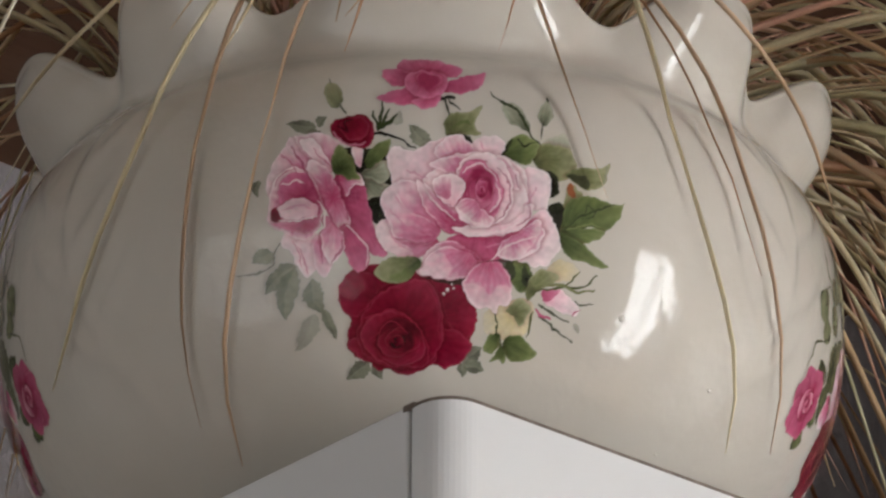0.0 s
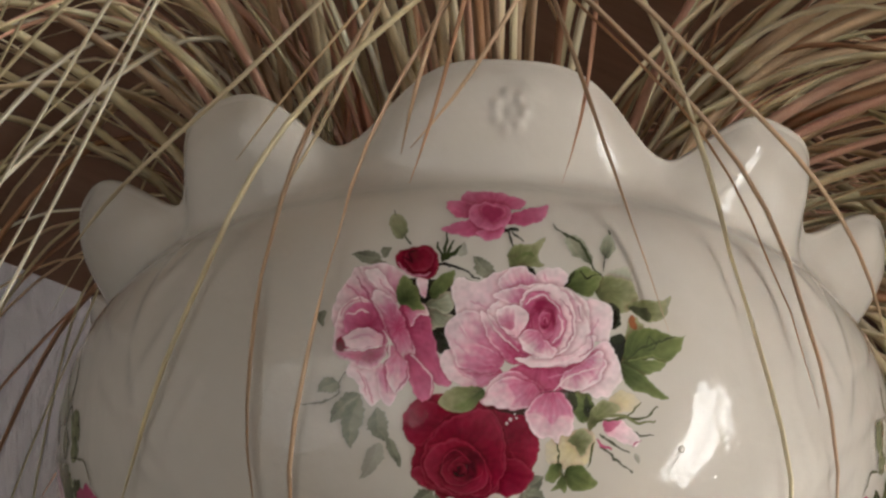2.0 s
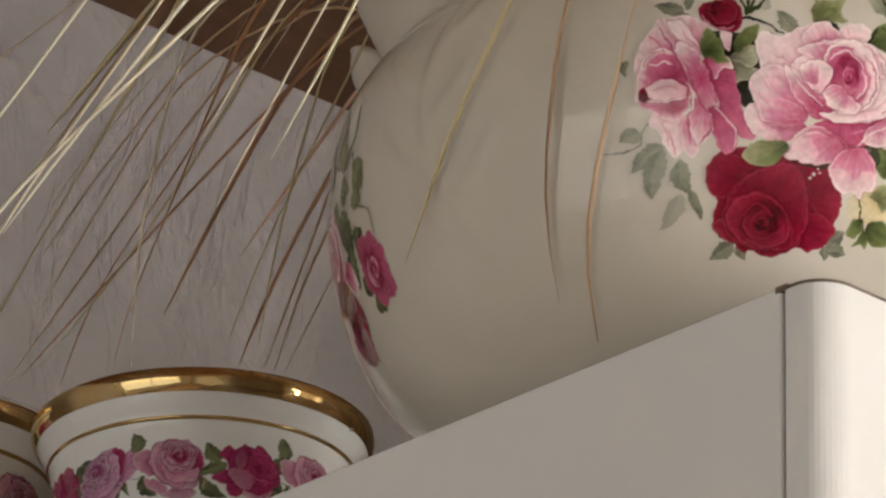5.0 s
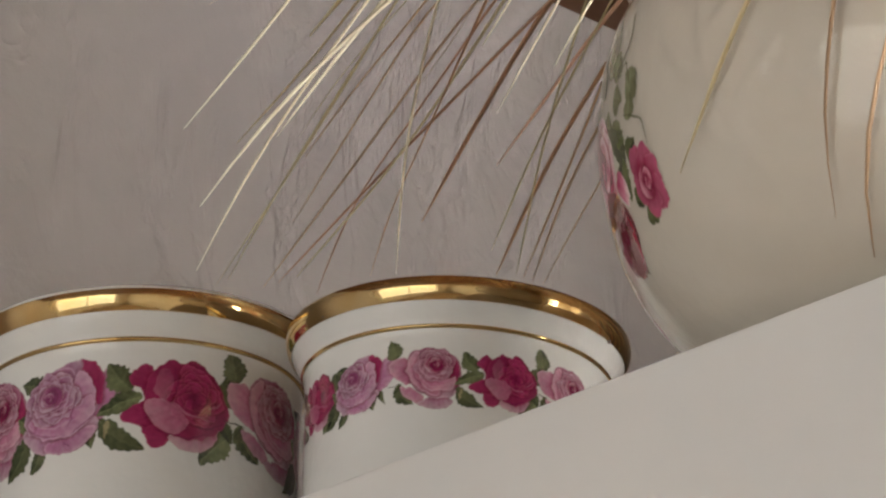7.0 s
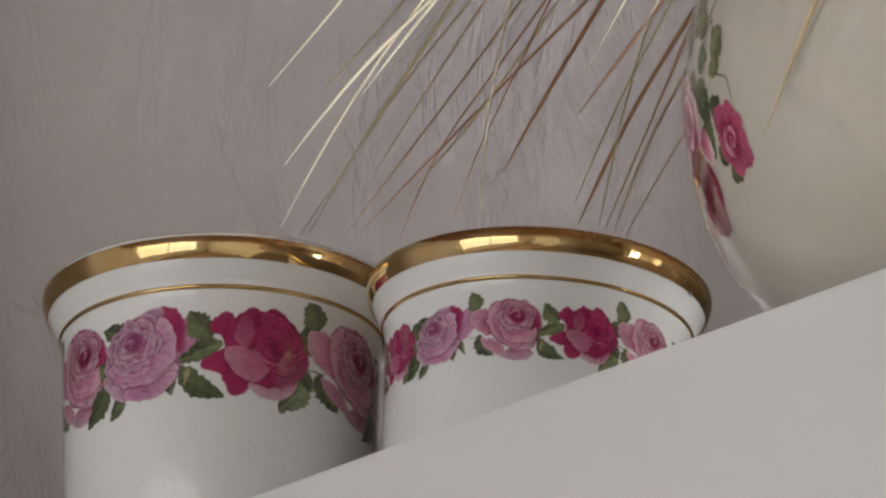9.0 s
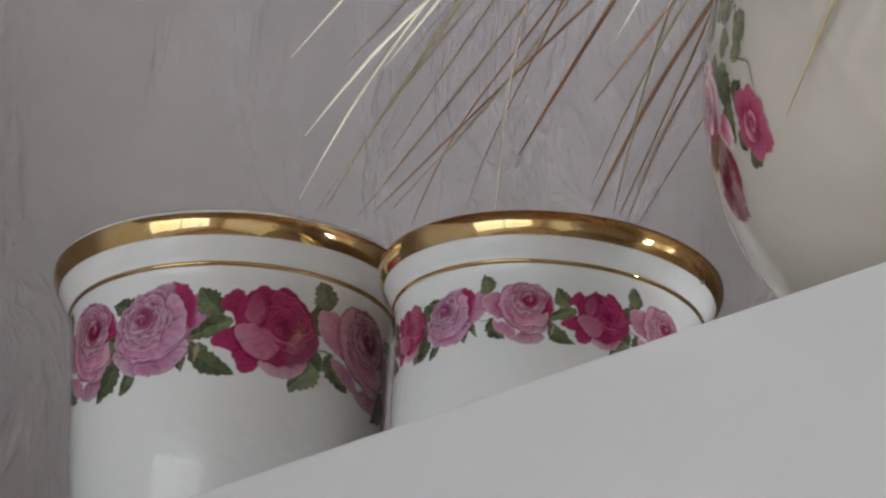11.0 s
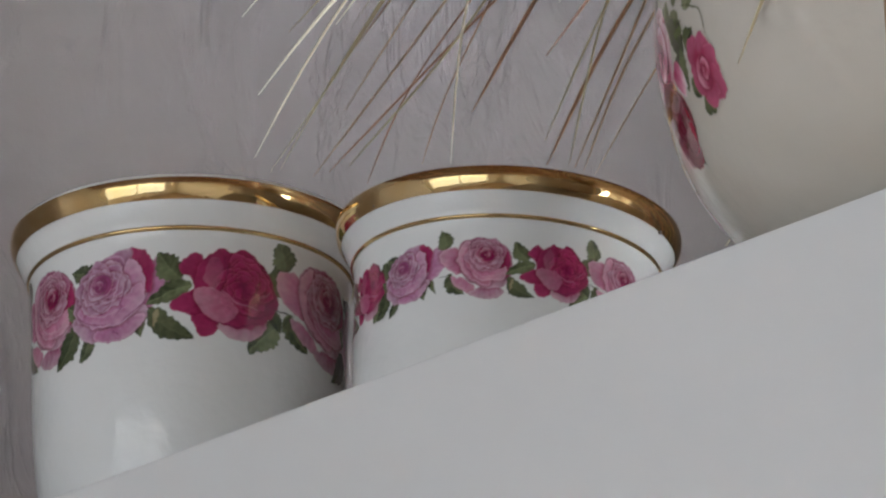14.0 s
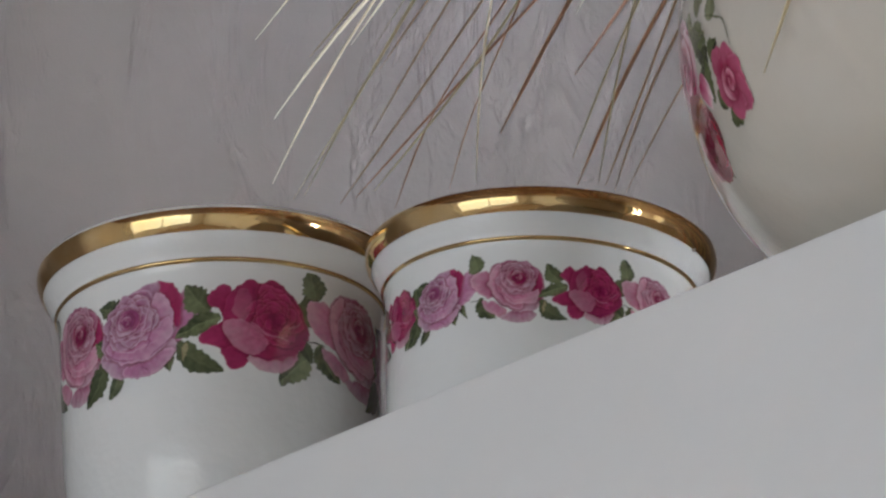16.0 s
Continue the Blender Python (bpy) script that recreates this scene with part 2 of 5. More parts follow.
def window(name, axis, at, u0, u1, z0, z1, split, label):
    w = thing(name, label, "window", kind="structure")
    d = 0.03

    def bar(nm, a0, a1, b0, b1, t=d):
        p, q = [0, 0, b0], [0, 0, b1]
        p[axis], q[axis], p[1 - axis], q[1 - axis] = a0, a1, at - t, at + t
        return part(nm, box(p, q, 0.004), lacquer, w)
    f = 0.045
    bar("window_frame", u0, u0 + f, z0, z1)
    bar("window_frame", u1 - f, u1, z0, z1)
    bar("window_frame", u0 + f, u1 - f, z1 - f, z1)
    bar("window_sill", u0 + f, u1 - f, z0, z0 + f, 0.05)
    bar("mullion", split - 0.03, split + 0.03, z0 + f, z1 - f, 0.025)
    # thin bars added so the window's reflection breaks into streaks, as curtain folds would
    for q in (0.35, 0.7):
        bar("streak_bar", u0 + (split - u0) * q - 0.006, u0 + (split - u0) * q + 0.012, z0 + f, z1 - f, 0.012)
    for a0, a1 in ((u0 + f, split - 0.03), (split + 0.03, u1 - f)):
        p, q = [0, 0, z0 + f], [0, 0, z1 - f]
        p[axis], q[axis], p[1 - axis], q[1 - axis] = a0, a1, at - 0.002, at + 0.002
        pane = part("pane", box(p, q), glass, w)
        pane.visible_shadow = False
    return w


window("window_1", 0, Y0 - 0.06, 0.72, 1.32, 0.25, 2.25, 1.08, "tall white framed window with two panes")
window("window_2", 1, X0 - 0.06, -1.62, 0.52, 0.50, 2.30, -0.55, "white framed window with two panes")

# ---- the cabinet
cab = thing("cabinet", "tall white lacquered cabinet with a round-edged door", "cabinet", pose(0, 0, 0))
part("side_panel", box((0, 0, 0.06), (0.016, 0.60, TOP), 0.0006), lacquer, cab)
part("side_panel", box((0.614, 0, 0.06), (0.63, 0.60, TOP), 0.0006), lacquer, cab)
part("top_panel", box((0.0165, 0, TOP - 0.018), (0.6135, 0.60, TOP - 0.0002), 0.0006), lacquer, cab)
part("back_panel", box((0.0165, 0.592, 0.06), (0.6135, 0.60, TOP - 0.0185)), lacquer, cab)
part("plinth", box((0.02, 0.03, 0), (0.61, 0.58, 0.0595)), lacquer, cab)


def door_section(x0, x1, y0, y1, r, z0, z1):
    """A door leaf whose outer upright edges are rounded."""
    pts = [(x0 + 0.0008, y1), (x0, y1 - 0.0008)]
    pts += [(x0 + r - r * math.cos(a), y0 + r - r * math.sin(a)) for a in np.linspace(0, np.pi / 2, 12)]
    pts += [(x1 - r + r * math.sin(a), y0 + r - r * math.cos(a)) for a in np.linspace(0, np.pi / 2, 12)]
    pts += [(x1, y1 - 0.0008), (x1 - 0.0008, y1)]
    m = len(pts)
    v = [(x, y, z) for z in (z0, z1) for x, y in pts]
    f = [(i, (i + 1) % m, m + (i + 1) % m, m + i) for i in range(m)] + [tuple(range(m))[::-1], tuple(range(m, 2 * m))]
    return v, f


v, f = door_section(0, 0.63, -0.0122, -0.0006, 0.0085, 0.07, TOP - 0.0010)
door = mesh("door", v, f, lacquer, cab, "white door with rounded upright edges", False)
v, f = door_section(0.0002, 0.6298, -0.0120, -0.0007, 0.0085, TOP - 0.0009, TOP - 0.0001)
mesh("edge_strip", v, f, dark_edge, door, "dark brown raw top edge", False)
part("hinge_cap", box((-0.0002, -0.0022, TOP - 0.0012), (0.006, 0.0016, TOP + 0.0004), 0.0003), dark_edge, cab, "small dark hinge cap")
bm = bmesh.new()
bmesh.ops.create_cone(bm, segments=20, radius1=0.006, radius2=0.006, depth=0.16, cap_ends=True, matrix=Matrix.Translation((0.57, -0.040, 1.05)))
for dz in (-0.06, 0.06):
    bmesh.ops.create_cone(bm, segments=12, radius1=0.004, radius2=0.004, depth=0.03, cap_ends=True, matrix=Matrix.Translation((0.57, -0.026, 1.05 + dz)) @ Matrix.Rotation(np.pi / 2, 4, "X"))
part("handle", bm, gold, door, "brass bar handle", True)


# ---- painter for printed motifs: a canvas in millimetres, filled petal by petal
class Canvas:
    def __init__(self, x0, x1, y0, y1, step):
        self.nx, self.ny = int((x1 - x0) / step) + 1, int((y1 - y0) / step) + 1
        self.x, self.y = np.meshgrid(np.linspace(x0, x1, self.nx), np.linspace(y0, y1, self.ny))
        self.rgb = np.ones((self.ny, self.nx, 3)) * 0.6
        self.a = np.zeros((self.ny, self.nx))
        self.aa = step * 0.8
        self.noise = self.cloud(4, 6)
        self.blot = 0.6 * self.cloud(5, 14) + 0.4 * self.cloud(6, 4)
        self.dx, self.dy = [(0.65 * self.cloud(k, 9) + 0.35 * self.cloud(k + 1, 4) - 0.5) * 6.5 * step for k in (7, 9)]

    def cloud(self, seed, size):
        """Smooth random values, one for each point, with lumps of that many steps."""
        g = np.random.RandomState(seed).rand(self.ny // size + 3, self.nx // size + 3)
        yi, xi = np.arange(self.ny) / size, np.arange(self.nx) / size
        y0i, x0i = yi.astype(int), xi.astype(int)
        fy, fx = (yi - y0i)[:, None], (xi - x0i)[None]
        return (g[y0i][:, x0i] * (1 - fx) + g[y0i][:, x0i + 1] * fx) * (1 - fy) + (g[y0i + 1][:, x0i] * (1 - fx) + g[y0i + 1][:, x0i + 1] * fx) * fy

    def put(self, mask, colour, win):
        k = np.clip(mask, 0, 1)
        colour = colour * (0.74 + 0.52 * self.blot[win])[..., None]
        a0 = self.a[win]
        out = k + a0 * (1 - k)
        safe = np.maximum(out, 1e-6)[..., None]
        self.rgb[win] = (colour * k[..., None] + self.rgb[win] * (a0 * (1 - k))[..., None]) / safe
        self.a[win] = out

    def window(self, cx, cy, r):
        x, y = self.x[0], self.y[:, 0]
        i0, i1 = np.searchsorted(x, (cx - r, cx + r))
        j0, j1 = np.searchsorted(y, (cy - r, cy + r))
        return (slice(j0, max(j1, j0 + 1)), slice(i0, max(i1, i0 + 1)))

    def petal(self, cx, cy, ang, length, width, base, body, rim, ruffle=0.06, seed=0, flat=0.5, squash=1.0, shade=0.35, opacity=1.0):
        """One petal that grows from (cx, cy) towards ang (degrees), pale along its rim and deep at its root."""
        w = self.window(cx, cy, (length + width) * 1.1)
        dx, dy = self.x[w] + 0.6 * self.dx[w] - cx, (self.y[w] + 0.6 * self.dy[w] - cy) / squash
        c, s = math.cos(radians(ang)), math.sin(radians(ang))
        u, v = dx * c + dy * s, -dx * s + dy * c
        t = u / length
        half = width / 2 * np.sqrt(np.clip(1 - np.abs(2 * np.clip(t, 0, 1) ** (0.9 - 0.25 * flat) - 1) ** 2.4, 0, 1))
        rs = np.random.RandomState(abs(int(seed)))
        ph = rs.rand(4) * 6.28
        q = v / (width / 2)
        end = 1 - ruffle * (0.9 + np.sin(q * 3.2 + ph[0]) + 0.35 * np.sin(q * 6.6 + ph[1])) - 0.18 * (1 - flat) * q ** 2
        half = half * (1 + ruffle * 0.5 * np.sin(t * 6 + ph[2]))
        d = np.minimum(np.minimum((end - t) * length, t * length), (half - np.abs(v)) * 0.9)
        if shade:
            soft = np.clip(1 + d / (0.10 * length + 0.25), 0, 1) * (d < 0.1)
            self.rgb[w] *= 1 - (shade * soft ** 1.5)[..., None] * np.array((0.62, 1.0, 0.95))
        k = np.clip(t, 0, 1)
        streak = 0.5 + 0.5 * np.sin(v / width * 15 + ph[3] + 1.5 * np.sin(t * 5 + ph[1]))
        k = np.clip(k + (streak - 0.5) * 0.12 + (self.noise[w] - 0.5) * 0.22 + 0.10 * np.sin(q * 3 + ph[2]), 0, 1)[..., None]
        col = np.where(k < 0.55, base + (body - base) * (k / 0.55), body + (rim - body) * ((k - 0.55) / 0.45))
        edge = np.clip(1 - d / (0.045 * length + 0.14), 0, 1)[..., None] * (t > 0.35)[..., None]
        col = col + (np.minimum(rim * 1.12 + 0.05, 0.9) - col) * edge * 0.75
        self.put(np.clip(d / self.aa + 0.5, 0, 1) * opacity, col, w)

    def cup(self, cx, cy, rx, ry, lit, dark, body, rim, ruffle=0.05, seed=0, shade=0.4):
        """A cupped petal seen from the front: pale along the lip that faces lit (degrees), deep on the far side."""
        w = self.window(cx, cy, max(rx, ry) * 1.5)
        dx, dy = (self.x[w] + 0.5 * self.dx[w] - cx) / rx, (self.y[w] + 0.5 * self.dy[w] - cy) / ry
        rs = np.random.RandomState(abs(int(seed)))
        p = rs.rand(5) * 6.28
        phi = np.arctan2(dy, dx)
        rho = np.hypot(dx, dy) / (1 + ruffle * (np.sin(2 * phi + p[3]) + 0.8 * np.sin(3 * phi + p[0]) + 0.5 * np.sin(6 * phi + p[1])))
        d = (1 - rho) * min(rx, ry)
        soft = np.clip(1 + d / (0.16 * min(rx, ry) + 0.3), 0, 1) * (d < 0.1)
        self.rgb[w] *= 1 - (shade * soft ** 1.4)[..., None] * np.array((0.62, 1.0, 0.95))
        side = dx * math.cos(radians(lit)) + dy * math.sin(radians(lit))
        k = 0.42 + 0.62 * side + 0.10 * np.sin(phi * 4 + p[2] + rho * 3) + (self.noise[w] - 0.5) * 0.22
        k = np.clip(k, 0, 1)[..., None]
        col = np.where(k < 0.5, dark + (body - dark) * (k / 0.5), body + (rim - body) * ((k - 0.5) / 0.5))
        edge = np.clip(1 - d / (0.07 * min(rx, ry) + 0.12), 0, 1) * np.clip(0.35 + 0.9 * side, 0.12, 1)
        col = col + (np.minimum(rim * 1.15 + 0.03, 0.9) - col) * edge[..., None] * 0.85
        self.put(np.clip(d / self.aa + 0.5, 0, 1), col, w)

    def heart(self, cx, cy, rx, ry, pal, core, seed, sizes=(0.74, 0.62, 0.51, 0.41, 0.32, 0.24, 0.17, 0.11, 0.06)):
        """The wrapped middle of a rose: cups within cups, each turned against the last."""
        deep, base, body, rim = [np.array(p) for p in pal]
        rs = np.random.RandomState(abs(int(seed)))
        turn = rs.rand() * 360
        for i, q in enumerate(sizes):
            k = i / (len(sizes) - 1)
            turn += 128 + rs.uniform(-25, 25)
            o = 0.14 * q + 0.03
            ox = cx + core[0] * rx * min(1, k * 1.5) + o * rx * math.cos(radians(turn))
            oy = cy + core[1] * ry * min(1, k * 1.5) + o * ry * math.sin(radians(turn))
            self.cup(ox, oy, rx * q, ry * q, turn + 180 + rs.uniform(-30, 30) if i % 2 else turn, deep + (base - deep) * (0.70 - 0.65 * k), base + (body - base) * (1 - 0.85 * k), rim + (body - rim) * (0.1 + 0.5 * k), 0.045, rs.randint(9999), 0.45)

    def rose(self, cx, cy, rx, ry, pal, core=(0.1, 0.1), seed=0, outer=6, inner=5):
        """A full rose: two rings of broad outer petals, then the wrapped heart."""
        deep, base, body, rim = [np.array(p) for p in pal]
        rs = np.random.RandomState(abs(int(seed)))
        for m, q in ((outer, 1.0), (inner, 0.86)):
            start = rs.rand() * 360
            for i in range(m):
                ang = start + 360 * i / m + rs.uniform(-10, 10)
                ln = rx * q * rs.uniform(0.94, 1.05)
                self.petal(cx, cy, ang, ln, rx * q * rs.uniform(1.15, 1.4) * 5.5 / m, base, body + (base - body) * 0.2 * rs.rand(), rim + (body - rim) * 0.35 * rs.rand(), 0.05, rs.randint(9999), 0.85, ry / rx)
        self.heart(cx, cy, rx, ry, pal, core, seed + 1)

    def leaf(self, cx, cy, ang, length, width, dark, light, seed=0, opacity=1.0):
        w = self.window(cx, cy, length * 1.15)
        dx, dy = self.x[w] + self.dx[w] - cx, self.y[w] + self.dy[w] - cy
        c, s = math.cos(radians(ang)), math.sin(radians(ang))
        u, v = dx * c + dy * s, -dx * s + dy * c
        t = u / length
        rs = np.random.RandomState(abs(int(seed)))
        v = v - rs.uniform(-0.12, 0.12) * length * np.sin(np.pi * np.clip(t, 0, 1))
        half = width / 2 * np.sin(np.pi * np.clip(t, 0, 1) ** 0.75) ** 0.85
        half = half * (1 + 0.07 * np.sin(t * 40 + rs.rand() * 6))
        d = np.minimum(half - np.abs(v), np.minimum(t, 1 - t) * length * 0.8)
        vein = np.clip(1 - np.abs(v) / (0.035 * width + 0.1), 0, 1)
        side = np.clip(np.sin((t * 7 - np.abs(v) / width * 2.6) * 6.28) - 0.55, 0, 1)
        k = 0.35 + 0.35 * (v > 0) + 0.25 * np.sin(t * 3 + rs.rand() * 3) + 0.5 * (self.noise[w] - 0.5) + 0.3 * side
        col = np.array(dark) + (np.array(light) - np.array(dark)) * np.clip(k, 0, 1)[..., None]
        col = col + (np.array(light) * 1.25 - col) * (0.6 * vein)[..., None]
        self.put(np.clip(d / self.aa + 0.5, 0, 1) * opacity, col, w)

    def near(self, curve, w):
        """Distance of each point of the window from a run of straight pieces, and how far along the run it lies (0 to 1)."""
        x, y = self.x[w] + self.dx[w], self.y[w] + self.dy[w]
        best, along = np.full(x.shape, 1e9), np.zeros(x.shape)
        n = len(curve) - 1
        for i in range(n):
            (ax, ay), (bx, by) = curve[i], curve[i + 1]
            ex, ey = bx - ax, by - ay
            t = np.clip(((x - ax) * ex + (y - ay) * ey) / (ex * ex + ey * ey + 1e-9), 0, 1)
            d = np.hypot(x - ax - t * ex, y - ay - t * ey)
            near = d < best
            best, along = np.where(near, d, best), np.where(near, (i + t) / n, along)
        return best, along

    def round_window(self, curve, more):
        lo, hi = curve.min(0) - more, curve.max(0) + more
        x, y = self.x[0], self.y[:, 0]
        i0, i1 = np.searchsorted(x, (lo[0], hi[0]))
        j0, j1 = np.searchsorted(y, (lo[1], hi[1]))
        return (slice(j0, max(j1, j0 + 1)), slice(i0, max(i1, i0 + 1)))

    def shape(self, pts, pal, root, opacity=1.0, shade=0.42, rim=1.0):
        """A petal or leaf with its own outline; its colour runs from the root out to a pale lip, with streaks that fan from the root."""
        q = np.array(pts, float)
        n = len(q)
        rs = np.random.RandomState(int(abs(q.sum() * 10)) % 99991)
        ring = [0.5 * (2 * q[i] + (q[(i + 1) % n] - q[i - 1]) * t + (2 * q[i - 1] - 5 * q[i] + 4 * q[(i + 1) % n] - q[(i + 2) % n]) * t * t
                       + (3 * q[i] - q[i - 1] - 3 * q[(i + 1) % n] + q[(i + 2) % n]) * t ** 3) for i in range(n) for t in (0, 0.25, 0.5, 0.75)]
        ring = np.array(ring + ring[:1])
        step = self.aa / 0.8
        w = self.round_window(ring, 7 * step)
        x, y = self.x[w] + self.dx[w], self.y[w] + self.dy[w]
        d, _ = self.near(ring, w)
        inside = np.zeros(x.shape, bool)
        for (ax, ay), (bx, by) in zip(ring[:-1], ring[1:]):
            if ay != by:
                inside ^= ((ay > y) != (by > y)) & (x < (bx - ax) * (y - ay) / (by - ay) + ax)
        d = np.where(inside, d, -d) + (self.noise[w] - 0.5) * 0.8 * step
        if shade:
            soft = np.clip(1 + d / (6 * step), 0, 1) * (d < 0.1 * step)
            self.rgb[w] *= 1 - (shade * soft ** 1.5)[..., None] * np.array((0.62, 1.0, 0.95))
        far = np.hypot(ring[:, 0] - root[0], ring[:, 1] - root[1])
        dx, dy = x - root[0], y - root[1]
        k = (np.hypot(dx, dy) - 0.55 * far.min()) / (far.max() - 0.55 * far.min() + 1e-6)
        ang, p = np.arctan2(dy, dx), rs.rand(3) * 6.28
        k = 0.08 + 0.92 * k + 0.05 * np.sin(ang * 9 + p[0] + 2 * k) + 0.05 * np.sin(ang * 27 + p[1]) + (self.noise[w] - 0.5) * 0.2
        k = np.clip(k, 0, 1)[..., None]
        col = np.where(k < 0.5, pal[1] + (pal[2] - pal[1]) * (k / 0.5), pal[2] + (pal[3] - pal[2]) * ((k - 0.5) / 0.5))
        if rim:
            lip = np.clip(1 - np.abs(d - 1.2 * step) / (1.6 * step), 0, 1)[..., None] * np.clip(k * 1.6 - 0.2, 0, 1)
            col = col + (np.minimum(pal[3] * 1.1 + 0.02, 0.88) - col) * lip * 0.7 * rim
        self.put(np.clip(d / self.aa + 0.5, 0, 1) * opacity, col, w)

    def stroke(self, pts, wide, colour, opacity=1.0):
        """A brush stroke through the points, thin at its ends."""
        q = np.array(pts, float)
        q = np.vstack([2 * q[0] - q[1], q, 2 * q[-1] - q[-2]])
        run = [0.5 * (2 * q[i] + (q[i + 1] - q[i - 1]) * t + (2 * q[i - 1] - 5 * q[i] + 4 * q[i + 1] - q[i + 2]) * t * t + (3 * q[i] - q[i - 1] - 3 * q[i + 1] + q[i + 2]) * t ** 3)
               for i in range(1, len(q) - 2) for t in (0, 0.25, 0.5, 0.75)]
        run = np.array(run + [q[-2]])
        w = self.round_window(run, wide + 3 * self.aa)
        d, t = self.near(run, w)
        half = wide / 2 * (0.35 + 0.65 * np.sin(np.pi * np.clip(0.1 + 0.85 * t, 0, 1)))
        self.put(np.clip((half - d) / self.aa + 0.5, 0, 1) * opacity, np.ones(d.shape + (3,)) * np.array(colour), w)

    def sheet(self, place, name, material, parent, label):
        """The painted part of the canvas as a thin skin; place maps millimetres to the curved ware."""
        keep = self.a > 0.01
        cell = keep[:-1, :-1] | keep[1:, :-1] | keep[:-1, 1:] | keep[1:, 1:]
        j, i = np.nonzero(cell)
        quad = np.stack([j * self.nx + i, j * self.nx + i + 1, (j + 1) * self.nx + i + 1, (j + 1) * self.nx + i], 1)
        used, inv = np.unique(quad, return_inverse=True)
        quad = inv.reshape(-1, 4)
        pts = place(self.x.ravel()[used], self.y.ravel()[used])
        me = bpy.data.meshes.new(name)
        me.vertices.add(len(used))
        me.vertices.foreach_set("co", pts.astype(np.float32).ravel())
        me.loops.add(quad.size)
        me.loops.foreach_set("vertex_index", quad.ravel().astype(np.int32))
        me.polygons.add(len(quad))
        me.polygons.foreach_set("loop_start", np.arange(0, quad.size, 4, dtype=np.int32))
        me.update(calc_edges=True)
        me.polygons.foreach_set("use_smooth", [True] * len(quad))
        col = me.color_attributes.new("motif", "FLOAT_COLOR", "POINT")
        rgba = np.concatenate([np.clip(self.rgb.reshape(-1, 3)[used], 0, 1), self.a.reshape(-1, 1)[used]], 1)
        col.data.foreach_set("color", rgba.astype(np.float32).ravel())
        me.materials.append(material)
        ob = new(name, me)
        ob.parent = parent
        ob["label"] = label
        return ob


# inks, as base colours: deep, root, body, rim
PINK = ((0.20, 0.006, 0.035), (0.44, 0.045, 0.13), (0.64, 0.24, 0.35), (0.86, 0.69, 0.71))
ROSE = ((0.17, 0.006, 0.03), (0.40, 0.035, 0.11), (0.58, 0.17, 0.28), (0.80, 0.54, 0.58))
RED = ((0.030, 0.001, 0.005), (0.115, 0.002, 0.011), (0.185, 0.004, 0.021), (0.25, 0.014, 0.038))
MAUVE = ((0.19, 0.025, 0.11), (0.37, 0.085, 0.22), (0.52, 0.25, 0.40), (0.68, 0.47, 0.59))
CRIMSON = ((0.13, 0.006, 0.045), (0.26, 0.013, 0.075), (0.37, 0.035, 0.12), (0.52, 0.19, 0.30))
DUSK = ((0.13, 0.010, 0.045), (0.31, 0.045, 0.13), (0.46, 0.17, 0.28), (0.64, 0.42, 0.50))
GREEN_D, GREEN_L = (0.035, 0.055, 0.014), (0.20, 0.25, 0.075)
GREY_D, GREY_L = (0.065, 0.072, 0.042), (0.25, 0.26, 0.18)
OCHRE = (0.60, 0.48, 0.20)

# ---- the planter
MM = 1.745
PX, PY = 0.067, 0.0763
planter = thing("planter", "cream glazed ceramic planter with scalloped rim and rose print", "planter", pose(PX, PY, TOP))
BODY = [(0.0560, 0.0), (0.0640, 0.004), (0.0770, 0.012), (0.0872, 0.022), (0.0942, 0.034), (0.0984, 0.048), (0.1000, 0.062), (0.0992, 0.075),
        (0.0958, 0.085), (0.0908, 0.0915)]
prof = np.array(smooth_profile(BODY, 9))
FRONT, FACE = radians(-127), radians(-133)
VALLEYS = np.array([-230.0, -167.0, -130.0, -93.0, -57.0, -25.3, 25.3, 57.0, 93.0, 130.0, 193.0])


def body_radius(z):
    return np.interp(z, prof[:, 1], prof[:, 0])


def lobe(az):
    """0 in a valley of the scalloped rim, 1 on a lobe."""
    d = (np.degrees(az - FRONT) + 180) % 360 - 180
    i = np.searchsorted(VALLEYS, d) - 1
    u = (d - VALLEYS[i]) / (VALLEYS[i + 1] - VALLEYS[i])
    return 1 - (0.5 + 0.5 * np.cos(2 * np.pi * np.clip(u, 0, 1))) ** 1.9


def relief(az, z):
    """Embossed leaf scrolls on the flanks between the prints: a curling rib with lobes that fan from it."""
    d = np.degrees(az - FACE)
    d = ((d + 180) % 360 - 180) * MM
    h = z * 1000
    out = np.zeros_like(az)
    for c, flip in ((-46.0, -1), (57.0, 1), (140.0, -1), (-140.0, 1)):
        x = (d - c * MM) * flip
        keep = np.exp(-((x / 27) ** 6) - ((h - 52) / 36) ** 6)
        rib = 8 * np.sin((h - 30) / 17) - 3
        out += keep * 0.0008 * np.exp(-((x - rib) / 2.6) ** 2)
        for k in range(6):
            side = -1 if k % 2 else 1
            z0 = 26 + 9.5 * k
            x0 = 8 * math.sin((z0 - 30) / 17) - 3
            u = (x - x0) * side
            bow = z0 + 0.55 * u + 0.018 * u * u
            out += keep * 0.0008 * np.exp(-((h - bow) / 3.0) ** 2) * np.clip(u / 4, 0, 1) * np.clip((19 - u) / 8, 0, 1)
    return out


